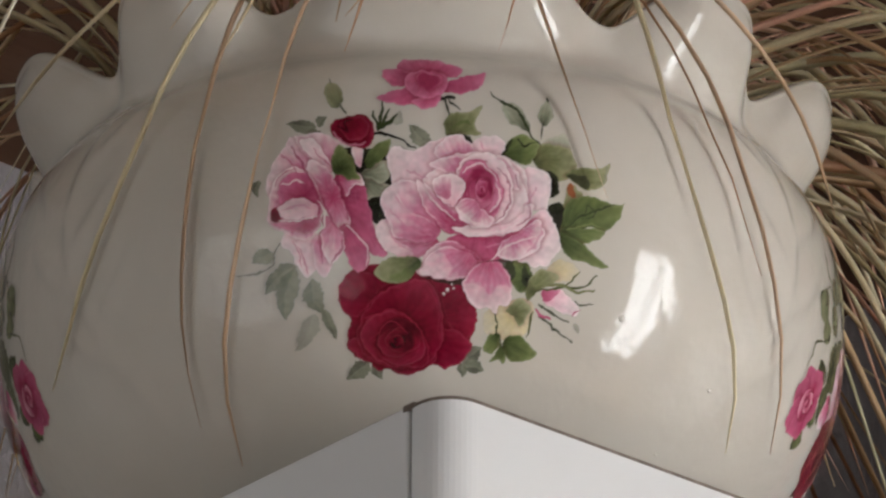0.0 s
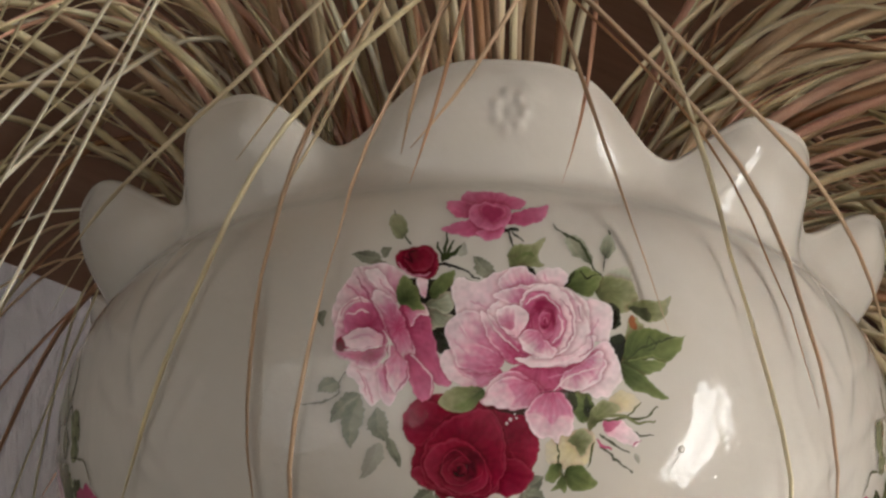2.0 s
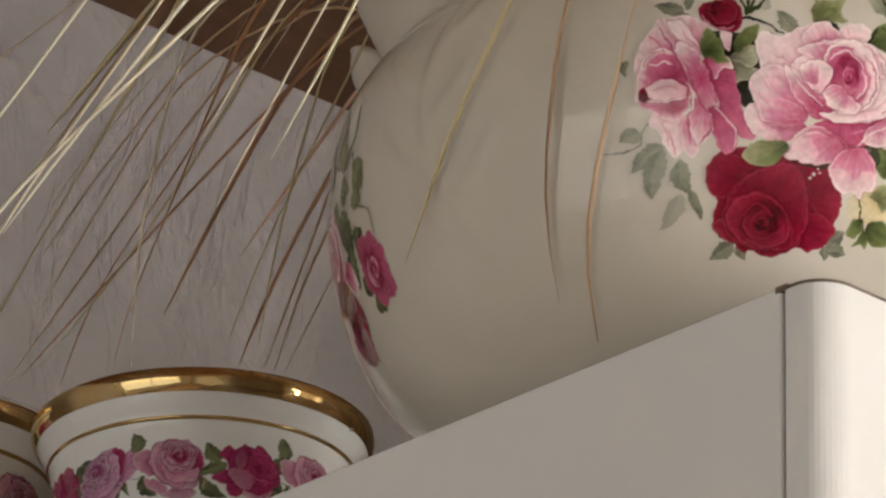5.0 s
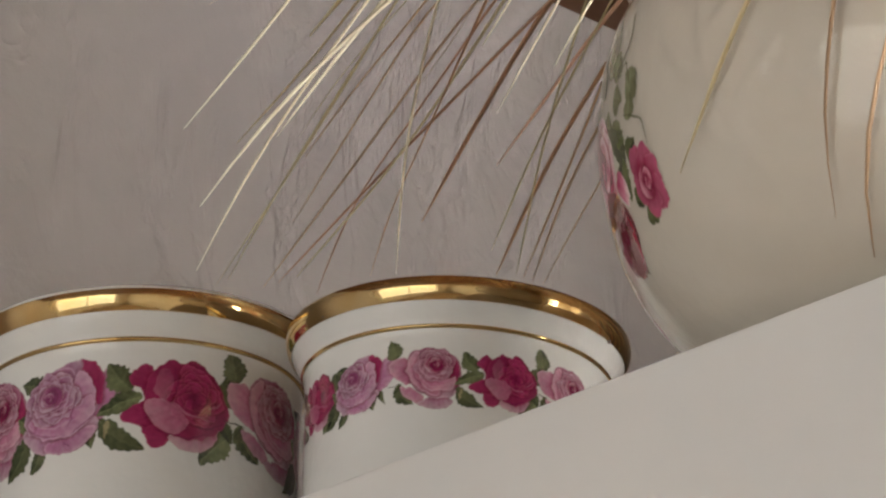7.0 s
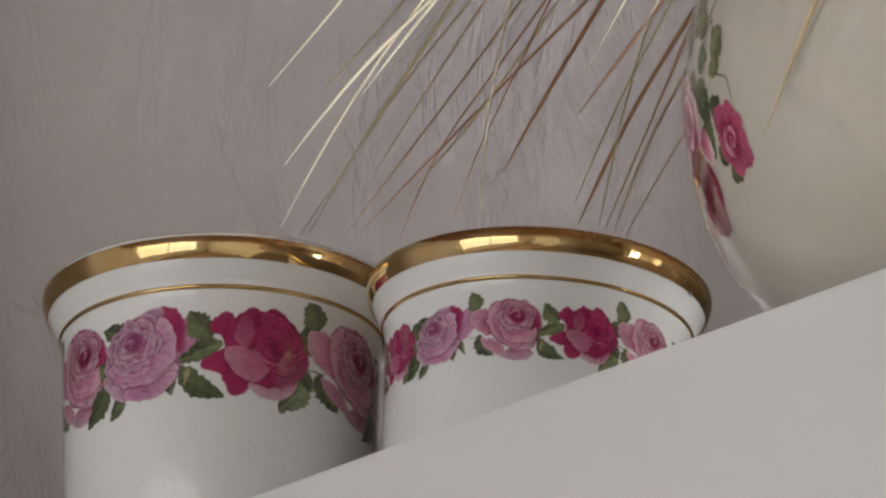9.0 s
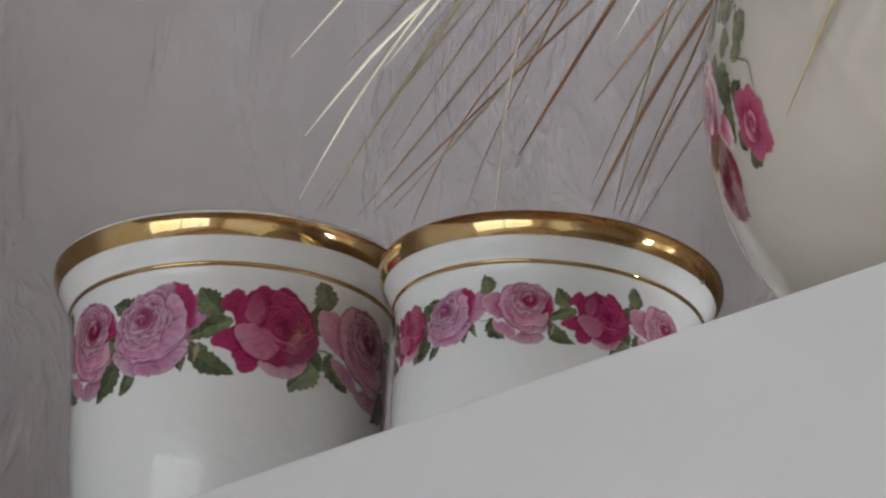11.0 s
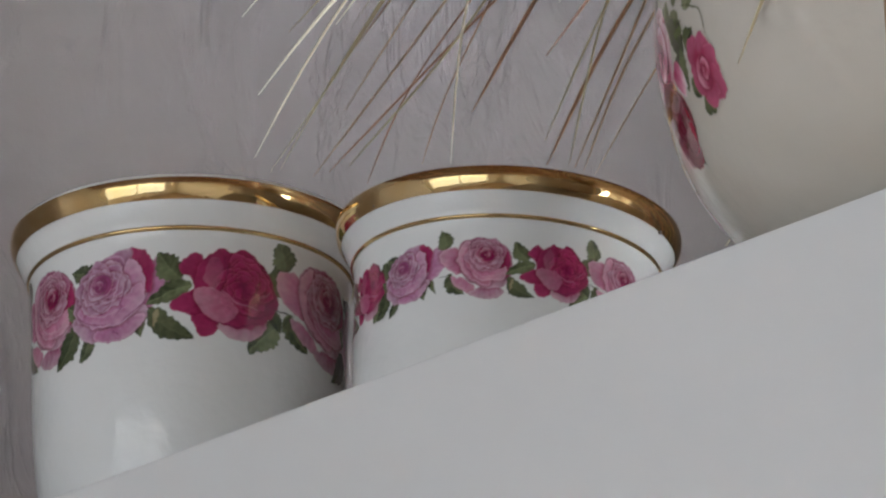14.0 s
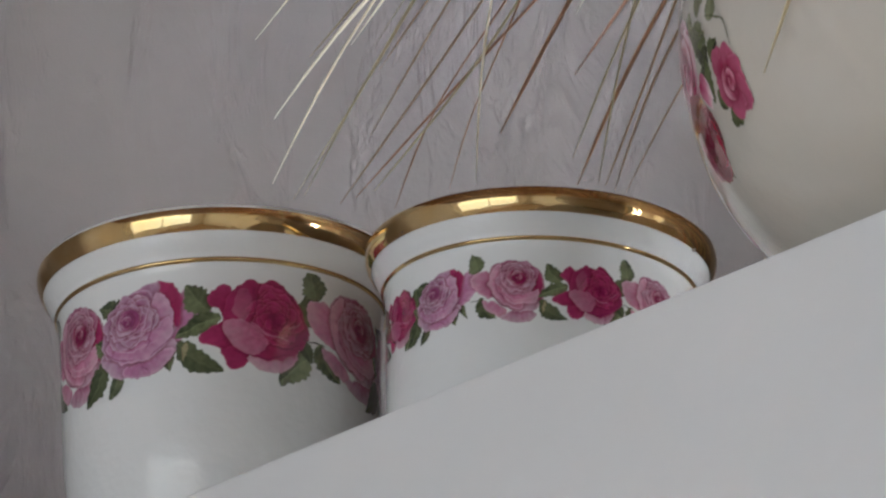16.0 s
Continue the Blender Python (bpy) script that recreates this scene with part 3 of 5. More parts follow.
COLS = 900
az = np.linspace(0, 2 * np.pi, COLS, endpoint=False)
lb = lobe(az)
rows = []
for r, z in prof:
    rr = r + relief(az, np.full(COLS, z))
    rows.append(np.stack([rr * np.cos(az), rr * np.sin(az), np.full(COLS, z)], 1))
rim_r, rim_z = 0.0880 + 0.0115 * lb, 0.1045 + 0.0130 * lb
dd = (np.degrees(az - FRONT) + 180) % 360 - 180
for s in np.linspace(0, 1, 45)[1:]:
    q = 1 - s
    r = 0.0908 * q ** 3 + 3 * q * q * s * 0.0856 + 3 * q * s * s * (rim_r + 0.0035 * lb - 0.0015) + (rim_r - 0.0006) * s ** 3
    z = 0.0915 * q ** 3 + 3 * q * q * s * 0.0977 + 3 * q * s * s * (0.0985 + 0.35 * (rim_z - 0.0985)) + rim_z * s ** 3
    if s > 0.3:
        for k in range(8):
            a0, s0 = (1.9 * math.cos(k * 0.898), 0.66 + 0.12 * math.sin(k * 0.898)) if k else (0, 0.66)
            r = r + (0.0011 if k else 0.0007) * np.exp(-((dd - a0) / 0.72) ** 2 - ((s - s0) / 0.045) ** 2)
    rows.append(np.stack([r * np.cos(az), r * np.sin(az), z], 1))
for k in np.linspace(0, np.pi, 8)[1:]:
    r = rim_r - 0.0020 * (1 - np.cos(k))
    z = rim_z + 0.0018 * np.sin(k)
    rows.append(np.stack([r * np.cos(az), r * np.sin(az), z], 1))
for s in np.linspace(0, 1, 8)[1:]:
    r = (rim_r - 0.004) * (1 - s) + 0.080 * s
    z = rim_z * (1 - s) + 0.094 * s
    rows.append(np.stack([r * np.cos(az), r * np.sin(az), z], 1))
for r, z in ((0.086, 0.085), (0.090, 0.070), (0.088, 0.050), (0.060, 0.012), (0.002, 0.010)):
    rows.append(np.stack([r * np.cos(az), r * np.sin(az), np.full(COLS, z)], 1))
v = np.concatenate(rows)
f = [tuple(q) for q in grid_faces(len(rows), COLS, True)] + [tuple(range(COLS))[::-1]]
mesh("body", v, f, cream, planter)
mesh("moss", *lathe([(0.086, 0.083), (0.07, 0.087), (0.04, 0.089), (0.003, 0.09)], 48), soil, planter, "dry dark moss filling")
for x, y, z, d in ((-18.8, -90.6, 30.9, 0.0011), (10.2, -87.5, 23.4, 0.0007), (5.4, -75.0, 10.9, 0.0006)):
    bm = bmesh.new()
    a = math.degrees(math.atan2(y, x))
    bmesh.ops.create_icosphere(bm, subdivisions=2, radius=d, matrix=pose(x / 1000, y / 1000, z / 1000, 0, 0, a) @ Matrix.Diagonal((0.45, 0.8, 1.1, 1)))
    part("glaze_pimple", bm, cream, planter, "small pimple in the glaze", True)


def on_body(x, z):
    a, h = FACE + np.radians(x / MM), z / 1000
    r = body_radius(h) + 0.00022 + relief(a, h)
    return np.stack([r * np.cos(a), r * np.sin(a), h], 1)


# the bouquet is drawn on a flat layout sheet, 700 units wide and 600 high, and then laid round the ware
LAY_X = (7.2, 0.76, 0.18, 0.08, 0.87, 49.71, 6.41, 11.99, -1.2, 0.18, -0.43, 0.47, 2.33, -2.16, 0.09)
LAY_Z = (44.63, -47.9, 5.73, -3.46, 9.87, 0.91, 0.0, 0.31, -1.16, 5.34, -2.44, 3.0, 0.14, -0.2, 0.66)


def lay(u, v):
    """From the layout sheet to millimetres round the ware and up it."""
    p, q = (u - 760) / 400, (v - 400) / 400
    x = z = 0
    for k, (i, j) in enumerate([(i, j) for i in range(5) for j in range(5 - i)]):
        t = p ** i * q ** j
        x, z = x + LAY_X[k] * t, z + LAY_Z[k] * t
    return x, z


def bouquet():
    c = Canvas(408, 1116, -690, -98, 1.45)
    L = np.array
    pink, rose, red = [[L(p) for p in pal] for pal in (PINK, ROSE, RED)]
    pale = [pink[1], pink[2] * 0.75 + pink[3] * 0.25, pink[2] * 0.25 + pink[3] * 0.75, L((0.84, 0.70, 0.70))]
    mid = [pink[0], pink[1], pink[2] * 0.95, pink[3] * 0.96]
    deep = [rose[0], rose[1] * 0.8, rose[1] * 0.6 + rose[2] * 0.4, rose[2]]
    wine = [red[0], red[1], red[2], red[3]]
    fresh = [L((0.02, 0.03, 0.012)), L((0.035, 0.05, 0.016)), L((0.105, 0.135, 0.045)), L((0.20, 0.23, 0.09))]
    olive = [L((0.04, 0.045, 0.018)), L((0.08, 0.09, 0.035)), L((0.18, 0.19, 0.085)), L((0.32, 0.32, 0.18))]
    grey = [L(GREY_D) * 0.7, L(GREY_D), L(GREY_L), L((0.45, 0.45, 0.34))]
    murk = [L((0.012, 0.014, 0.009))] * 2 + [L((0.03, 0.034, 0.02))] * 2
    ochre = [L(OCHRE) * 0.8, L(OCHRE), L((0.66, 0.56, 0.32)), L((0.64, 0.58, 0.42))]

    def P(pal, root, *pts, **kw):
        c.shape([(pts[i], -pts[i + 1]) for i in range(0, len(pts), 2)], pal, (root[0], -root[1]), **kw)

    def S(col, wide, *pts, **kw):
        c.stroke([(pts[i], -pts[i + 1]) for i in range(0, len(pts), 2)], wide, col, **kw)

    def F(pal, rows, o=1.0):
        for u, v, ang, ln, w in rows:
            c.leaf(u, -v, ang, ln, w * 1.1, pal[1], pal[2], int(u + v + ln), o)
    # faded leaves round the outside
    F(grey, ((560, 230, 170, 50, 20), (546, 236, -15, 32, 18), (562, 228, 50, 28, 16), (458, 322, -95, 30, 14), (485, 450, 208, 42, 28), (522, 472, 222, 72, 30), (522, 480, 261, 88, 36), (552, 498, 290, 62, 34)), 0.9)
    F(grey, ((575, 548, 292, 58, 16), (652, 640, 222, 56, 28), (661, 642, -65, 36, 20), (822, 642, 42, 42, 26), (821, 640, 264, 32, 16), (824, 647, -18, 34, 22), (762, 254, 138, 52, 28)), 0.9)
    F(grey, ((562, 558, 240, 76, 28), (1012, 572, -60, 22, 9), (700, 222, 70, 26, 16)), 0.55)
    S(grey[1], 3, 500, 424, 490, 445, 472, 482, 415, 491, opacity=0.8)
    # ochre wash behind the lower leaves
    P(ochre, (905, 560), 855, 560, 885, 540, 925, 528, 945, 545, 935, 582, 915, 600, 880, 600, 858, 588, opacity=0.75, shade=0, rim=0)
    P(ochre, (985, 480), 958, 492, 985, 462, 1015, 468, 1022, 490, 990, 502, opacity=0.65, shade=0, rim=0)
    # buds and stems at the top
    P(olive, (604, 192), 574, 166, 580, 152, 592, 150, 603, 160, 608, 180, 600, 193, 588, 191, 577, 179, opacity=0.9)
    S(fresh[1], 4, 604, 190, 614, 202)
    S(grey[1], 2, 586, 152, 584, 142)
    P(grey, (930, 235), 888, 185, 912, 188, 926, 200, 936, 237, 914, 226, 894, 210)
    S(fresh[1], 4.5, 866, 168, 886, 182, 918, 200, 932, 232, 958, 258)
    P(grey, (958, 224), 951, 202, 965, 180, 976, 200, 972, 215, 960, 227, 951, 216)
    S(grey[0], 3.5, 958, 222, 955, 246)
    S(grey[0], 3, 966, 184, 966, 174)
    # leaves on the far side of the large rose
    P(grey, (985, 285), 960, 252, 1000, 240, 1008, 282, 985, 285, 964, 266, opacity=0.8)
    P(olive, (945, 285), 940, 262, 965, 254, 1000, 264, 1018, 292, 1008, 318, 975, 322, 952, 304)
    P(fresh, (893, 280), 884, 274, 898, 250, 916, 240, 936, 242, 952, 255, 948, 276, 935, 292, 905, 284)
    P(murk, (890, 270), 886, 276, 898, 252, 908, 246, 900, 266, shade=0, rim=0, opacity=0.8)
    S(murk[0], 3, 915, 246, 925, 256, 948, 252)
    P(murk, (975, 330), 966, 305, 990, 318, 986, 346, 970, 346, shade=0, rim=0)
    P(olive, (1010, 320), 1000, 310, 1020, 297, 1058, 302, 1076, 291, 1071, 324, 1042, 339, 1014, 326)
    P(murk, (1005, 318), 1002, 312, 1025, 310, 1044, 322, 1038, 336, 1018, 326, shade=0, rim=0, opacity=0.75)
    S(grey[2], 3, 1070, 295, 1074, 312, 1062, 330, opacity=0.7)
    P(olive, (1000, 400), 990, 415, 994, 370, 1006, 330, 1030, 346, 1020, 362, 1004, 395)
    P([L((0.30, 0.10, 0.04))] * 4, (1010, 340), 1003, 334, 1012, 329, 1019, 346, 1008, 350, shade=0, rim=0)
    P(murk, (985, 390), 966, 376, 990, 358, 998, 382, 988, 420, 998, 442, 976, 424, shade=0, rim=0)
    P(fresh, (998, 405), 994, 398, 1002, 362, 1022, 350, 1056, 352, 1086, 366, 1106, 362, 1092, 394, 1072, 410, 1040, 402, 1012, 412)
    P(fresh, (1000, 410), 992, 408, 1030, 404, 1070, 410, 1046, 432, 1012, 434)
    S(murk[2], 3.2, 1000, 404, 1030, 384, 1062, 372, 1090, 366, opacity=0.8)
    S(murk[2], 2.6, 1028, 386, 1040, 366, 1054, 376, 1046, 388, 1030, 390, opacity=0.7)
    S(fresh[3], 2.6, 1004, 408, 1040, 398, 1074, 404, opacity=0.8)
    P(fresh, (990, 420), 986, 412, 1010, 420, 1036, 440, 1076, 476, 1040, 472, 1005, 455, 985, 434)
    # leaves below it
    P(fresh, (935, 500), 892, 466, 926, 466, 944, 488, 928, 520, 906, 506)
    P(olive, (940, 520), 936, 496, 964, 478, 990, 494, 962, 512, 932, 532)
    P(olive, (905, 560), 893, 550, 918, 528, 938, 548, 920, 578, 905, 562)
    P(murk, (930, 495), 926, 472, 938, 490, 930, 512, 922, 500, shade=0, rim=0, opacity=0.8)
    S(fresh[1], 3.5, 872, 556, 880, 590, 889, 612)
    P(fresh, (893, 605), 893, 600, 914, 594, 930, 606, 948, 627, 924, 641, 900, 636, 890, 615)
    P(fresh, (882, 592), 884, 590, 862, 598, 856, 618, 868, 626, 884, 606)
    P(fresh, (890, 610), 884, 606, 894, 626, 889, 646, 880, 636, 866, 643, 878, 622)
    # the small pink bud with its long sepals
    P(pale, (962, 526), 956, 528, 964, 517, 986, 514, 1008, 530, 1024, 546, 1016, 562, 998, 556, 974, 546, shade=0.2)
    P(deep, (955, 520), 956, 528, 965, 516, 990, 516, 980, 526, 966, 534, shade=0, rim=0, opacity=0.9)
    S(olive[1], 5, 940, 520, 985, 512, 1030, 508, 1056, 492)
    S(olive[2], 6, 945, 506, 985, 506, 1020, 518, 1048, 516)
    S(olive[1], 4, 1000, 508, 1012, 494, 1024, 484)
    S(grey[1], 5, 952, 538, 975, 556, 1002, 570)
    S(deep[2], 6, 948, 546, 956, 560, 972, 566)
    S(grey[1], 4, 952, 560, 975, 580, 1012, 606)
    S(olive[1], 4.5, 942, 552, 936, 575, 930, 598)
    S(grey[1], 3.5, 1016, 536, 1030, 542, 1048, 540)
    S(deep[2], 3, 1008, 562, 1016, 552, 1026, 549)
    # leaves between the roses
    P(murk, (655, 375), 636, 330, 690, 300, 700, 350, 684, 392, 664, 398, 650, 372, shade=0, rim=0)
    P(murk, (625, 300), 606, 268, 640, 262, 690, 270, 690, 310, 640, 318, 620, 310, shade=0, rim=0)
    P(grey, (640, 322), 636, 318, 686, 324, 694, 340, 666, 352, 648, 352)
    P(grey, (640, 312), 638, 312, 658, 291, 686, 284, 692, 300, 680, 322, 652, 318)
    P(fresh, (648, 295), 646, 298, 654, 270, 674, 252, 695, 249, 682, 276, 665, 291)
    P(olive, (800, 240), 794, 206, 830, 201, 852, 187, 842, 222, 853, 236, 820, 238, 788, 240)
    S(fresh[2], 4, 800, 225, 818, 214, 836, 222, opacity=0.8)
    P(murk, (825, 250), 817, 239, 834, 242, 836, 264, shade=0, rim=0)
    S(murk[0], 7, 764, 184, 782, 176, 806, 176)
    S(murk[2], 5, 784, 178, 796, 206)
    S(murk[2], 4.5, 790, 178, 802, 188, 816, 198)
    for u, v in ((661, 198), (678, 182), (690, 195), (703, 204)):
        S(fresh[1], 6, 668, 232, (u + 670) / 2 + 2, (v + 232) / 2, u, v)
    S(murk[0], 5.5, 658, 240, 676, 236, 700, 244, 735, 263)
    P(fresh, (702, 262), 700, 260, 722, 266, 712, 276, 704, 270)
    # the rose at the top
    P(deep, (755, 150), 705, 130, 710, 110, 760, 107, 800, 117, 820, 128, 800, 142, 740, 134)
    P(deep, (735, 150), 676, 131, 700, 125, 722, 131, 720, 153, 690, 151)
    P(deep, (775, 150), 798, 146, 830, 138, 858, 131, 845, 161, 800, 169, 778, 162)
    P(deep, (755, 160), 666, 176, 700, 162, 735, 154, 764, 166, 746, 186, 700, 188)
    P(deep, (755, 160), 732, 180, 776, 166, 772, 186, 757, 196, 740, 189)
    P(deep, (755, 135), 714, 142, 734, 128, 776, 132, 792, 149, 780, 169, 750, 176, 724, 166)
    P([wine[2], deep[1], deep[1], deep[2]], (755, 150), 738, 134, 770, 132, 782, 148, 764, 162, 742, 156)
    S(deep[3], 3, 718, 146, 726, 134, 742, 129, 760, 133, 778, 142, opacity=0.8)
    # the red rose
    P(wine, (705, 590), 598, 520, 612, 494, 660, 470, 760, 470, 820, 498, 842, 545, 838, 590, 822, 625, 796, 650, 770, 645, 745, 655, 715, 664, 693, 650, 670, 656, 650, 640, 625, 630, 614, 600, 622, 570, 610, 550)
    P(wine, (690, 540), 600, 508, 625, 480, 665, 490, 694, 500, 662, 526, 642, 560, 616, 560, 599, 534)
    P(wine, (760, 560), 762, 494, 812, 494, 842, 550, 840, 586, 816, 602, 794, 580, 784, 540)
    P(wine, (745, 600), 784, 580, 832, 602, 825, 632, 796, 652, 764, 642, 770, 602)
    P(wine, (710, 610), 638, 600, 616, 606, 630, 632, 655, 640, 690, 652, 700, 630)
    P(wine, (715, 610), 688, 642, 720, 620, 772, 620, 766, 646, 715, 665)
    P(wine, (705, 590), 636, 575, 662, 532, 708, 502, 752, 498, 776, 530, 786, 590, 764, 640, 710, 654, 660, 640, 634, 610)
    P(wine, (720, 600), 648, 570, 690, 552, 725, 562, 748, 592, 760, 640, 720, 652, 668, 640, 640, 606)
    c.heart(706, -602, 46, 40, RED, (-0.05, -0.02), 27, (0.98, 0.82, 0.66, 0.52, 0.4, 0.28, 0.17))
    for pts in ((638, 556, 676, 520, 745, 496), (648, 566, 700, 550, 738, 578, 758, 616, 756, 646), (750, 500, 772, 540, 780, 602), (655, 600, 690, 570, 725, 590), (700, 650, 735, 632, 742, 606)):
        S(wine[3] * 1.25, 3, *pts, opacity=0.55)
    # the pink rose seen from the side
    P(mid, (600, 345), 470, 335, 484, 290, 508, 256, 524, 243, 552, 246, 560, 300, 510, 320, 484, 356)
    P(mid, (565, 330), 522, 244, 550, 238, 582, 240, 606, 262, 592, 300, 562, 312, 545, 280)
    P(pale, (570, 320), 532, 250, 556, 246, 574, 270, 590, 300, 572, 306, 552, 282)
    P(deep, (590, 350), 598, 302, 640, 320, 652, 360, 666, 410, 686, 452, 664, 456, 640, 432, 610, 392, 590, 340)
    P(mid, (600, 320), 600, 300, 634, 306, 646, 330, 626, 330, 612, 350)
    P(pale, (560, 400), 496, 428, 520, 410, 556, 414, 574, 432, 562, 470, 546, 494, 530, 480, 514, 452)
    P(mid, (575, 400), 556, 428, 586, 440, 592, 470, 575, 494, 556, 470)
    P(mid, (590, 350), 545, 286, 577, 298, 602, 340, 618, 392, 606, 418, 588, 400, 570, 366, 550, 330)
    P(deep, (605, 400), 608, 398, 646, 430, 652, 470, 628, 484, 612, 452, 600, 426)
    P(mid, (590, 390), 572, 384, 606, 414, 608, 446, 588, 468, 570, 440)
    P(mid, (540, 370), 474, 360, 486, 320, 518, 298, 550, 312, 568, 358, 566, 402, 540, 428, 500, 414, 474, 396)
    P(deep, (540, 350), 492, 340, 510, 312, 542, 310, 562, 350, 560, 372, 520, 352, 496, 362)
    P(pale, (575, 372), 492, 372, 518, 352, 552, 358, 562, 384, 520, 389, 496, 384, opacity=0.8, rim=0.4)
    S(mid[2], 4, 500, 376, 524, 366, 552, 372, opacity=0.6)
    P(wine, (486, 385), 478, 376, 490, 370, 497, 390, 482, 394, shade=0, rim=0)
    P(deep, (540, 400), 482, 398, 520, 396, 562, 392, 548, 410, 510, 412)
    for pts in ((518, 262, 534, 290, 552, 330, 562, 352), (566, 352, 590, 396, 604, 412), (600, 320, 612, 352, 614, 390), (606, 416, 606, 440, 590, 466), (572, 390, 566, 430, 572, 470)):
        S(deep[1], 4.5, *pts, opacity=0.75)
    for pts in ((500, 330, 520, 322, 536, 324), (492, 390, 526, 392, 562, 386), (560, 356, 574, 380, 570, 404, 548, 428), (612, 402, 640, 424, 650, 448, 646, 474), (486, 316, 508, 303, 536, 308)):
        S(pale[3], 3.2, *pts, opacity=0.8)
    for pts in ((500, 270, 520, 300, 530, 318), (486, 330, 500, 308, 520, 302), (530, 440, 540, 462, 545, 486), (556, 262, 572, 284, 590, 300), (626, 340, 640, 390, 664, 440), (520, 430, 530, 452, 534, 474)):
        S(deep[2], 3.6, *pts, opacity=0.7)
    P(fresh, (600, 300), 588, 302, 592, 266, 605, 258, 626, 280, 632, 305, 638, 320, 606, 313)
    P(pale, (640, 290), 622, 262, 642, 264, 640, 296, 628, 284)
    # the small red bud
    P(wine, (620, 235), 586, 226, 597, 212, 620, 205, 641, 201, 659, 214, 663, 240, 650, 259, 625, 262, 604, 250, 590, 241, rim=0.5)
    P(wine, (620, 220), 604, 216, 640, 206, 656, 226, 646, 246, 620, 250, 606, 236)
    S(wine[0], 4, 600, 226, 616, 230, 612, 216, 626, 212, opacity=0.8)
    S(mid[2], 4, 592, 236, 606, 252, 628, 258, 646, 252, opacity=0.7)
    # the large pink rose, from its outer petals in
    P(pale, (800, 340), 690, 302, 684, 274, 700, 260, 730, 267, 760, 252, 790, 242, 836, 254, 842, 280, 790, 310, 740, 330, 700, 330)
    P(pale, (830, 310), 832, 274, 840, 246, 866, 239, 892, 250, 884, 280, 850, 286)
    P(mid, (815, 300), 768, 272, 788, 243, 815, 238, 836, 256, 842, 278, 808, 292)
    P(pale, (880, 350), 924, 298, 962, 304, 977, 330, 969, 366, 956, 376, 924, 356)
    P(pale, (860, 340), 884, 280, 922, 296, 934, 330, 930, 372, 905, 340)
    P(pale, (880, 390), 930, 396, 962, 374, 986, 410, 989, 442, 966, 472, 930, 470, 900, 444)
    P(mid, (790, 420), 665, 404, 690, 385, 722, 408, 772, 424, 776, 446, 730, 461, 700, 456, 674, 436, rim=1)
    P(pale, (780, 420), 664, 404, 682, 390, 698, 424, 730, 448, 720, 460, 696, 454, 672, 434, rim=0.3, shade=0, opacity=0.8)
    P(mid, (790, 420), 674, 346, 692, 328, 722, 320, 764, 350, 780, 402, 764, 432, 704, 426, 686, 392, 674, 370)
    P(deep, (850, 400), 786, 430, 850, 408, 920, 400, 952, 388, 962, 422, 930, 456, 870, 467, 828, 461)
    P(mid, (900, 400), 880, 440, 920, 410, 954, 390, 962, 424, 936, 456, 890, 462)
    P(mid, (840, 440), 738, 482, 754, 450, 790, 428, 832, 444, 854, 466, 836, 491, 795, 498, 754, 491)
    P(pale, (860, 440), 738, 482, 752, 452, 776, 440, 790, 460, 796, 490, 756, 490, rim=0.2, shade=0, opacity=0.7)
    P(pale, (830, 370), 756, 310, 800, 276, 850, 267, 892, 280, 918, 310, 934, 350, 926, 388, 890, 408, 840, 417, 796, 402, 768, 372, 748, 334)
    P(mid, (800, 400), 736, 320, 762, 336, 790, 364, 822, 392, 846, 414, 800, 416, 768, 392, 746, 358)
    P(pale, (880, 360), 800, 404, 850, 404, 906, 396, 936, 362, 944, 372, 926, 404, 880, 422, 826, 420)
    P(mid, (830, 340), 758, 290, 800, 276, 824, 282, 806, 306, 784, 304)
    P(mid, (850, 340), 896, 300, 914, 306, 922, 336, 908, 330)
    P(pale, (850, 345), 808, 302, 828, 276, 864, 270, 892, 292, 908, 330, 902, 372, 880, 398, 850, 400, 826, 380, 814, 340)
    P(deep, (848, 340), 814, 304, 842, 284, 872, 300, 890, 338, 882, 372, 866, 392, 842, 380, 822, 350)
    c.heart(852, -338, 34, 46, (deep[0], deep[1], deep[2], mid[2]), (0.05, 0.0), 51, (0.88, 0.74, 0.60, 0.46, 0.33, 0.2, 0.1))
    P(mid, (855, 350), 806, 366, 826, 350, 850, 364, 874, 396, 842, 407, 816, 390)
    P(pale, (805, 370), 768, 318, 790, 309, 812, 314, 824, 330, 816, 350, 800, 368, 780, 356, 770, 340)
    P(mid, (790, 345), 772, 318, 798, 318, 796, 352, 772, 344, rim=0, shade=0, opacity=0.8)
    for pts in ((744, 322, 770, 362, 800, 390, 840, 404), (812, 302, 830, 286, 864, 288), (880, 296, 900, 326, 898, 372, 872, 398), (770, 396, 790, 412, 840, 424, 900, 416), (936, 364, 938, 384, 914, 404), (700, 424, 740, 432, 772, 428), (912, 312, 922, 336), (808, 366, 816, 352, 836, 346), (800, 366, 782, 360, 768, 342), (830, 462, 866, 458)):
        S(deep[1], 3.2, *pts, opacity=0.7)
    for pts in ((818, 306, 842, 292, 866, 300, 880, 322), (800, 406, 850, 416, 900, 408, 930, 384), (806, 370, 830, 392, 862, 402), (748, 330, 776, 366, 806, 392), (868, 376, 884, 352, 878, 326), (862, 466, 900, 436, 948, 418), (700, 340, 720, 372, 760, 396)):
        S(pale[3], 3.4, *pts, opacity=0.75)
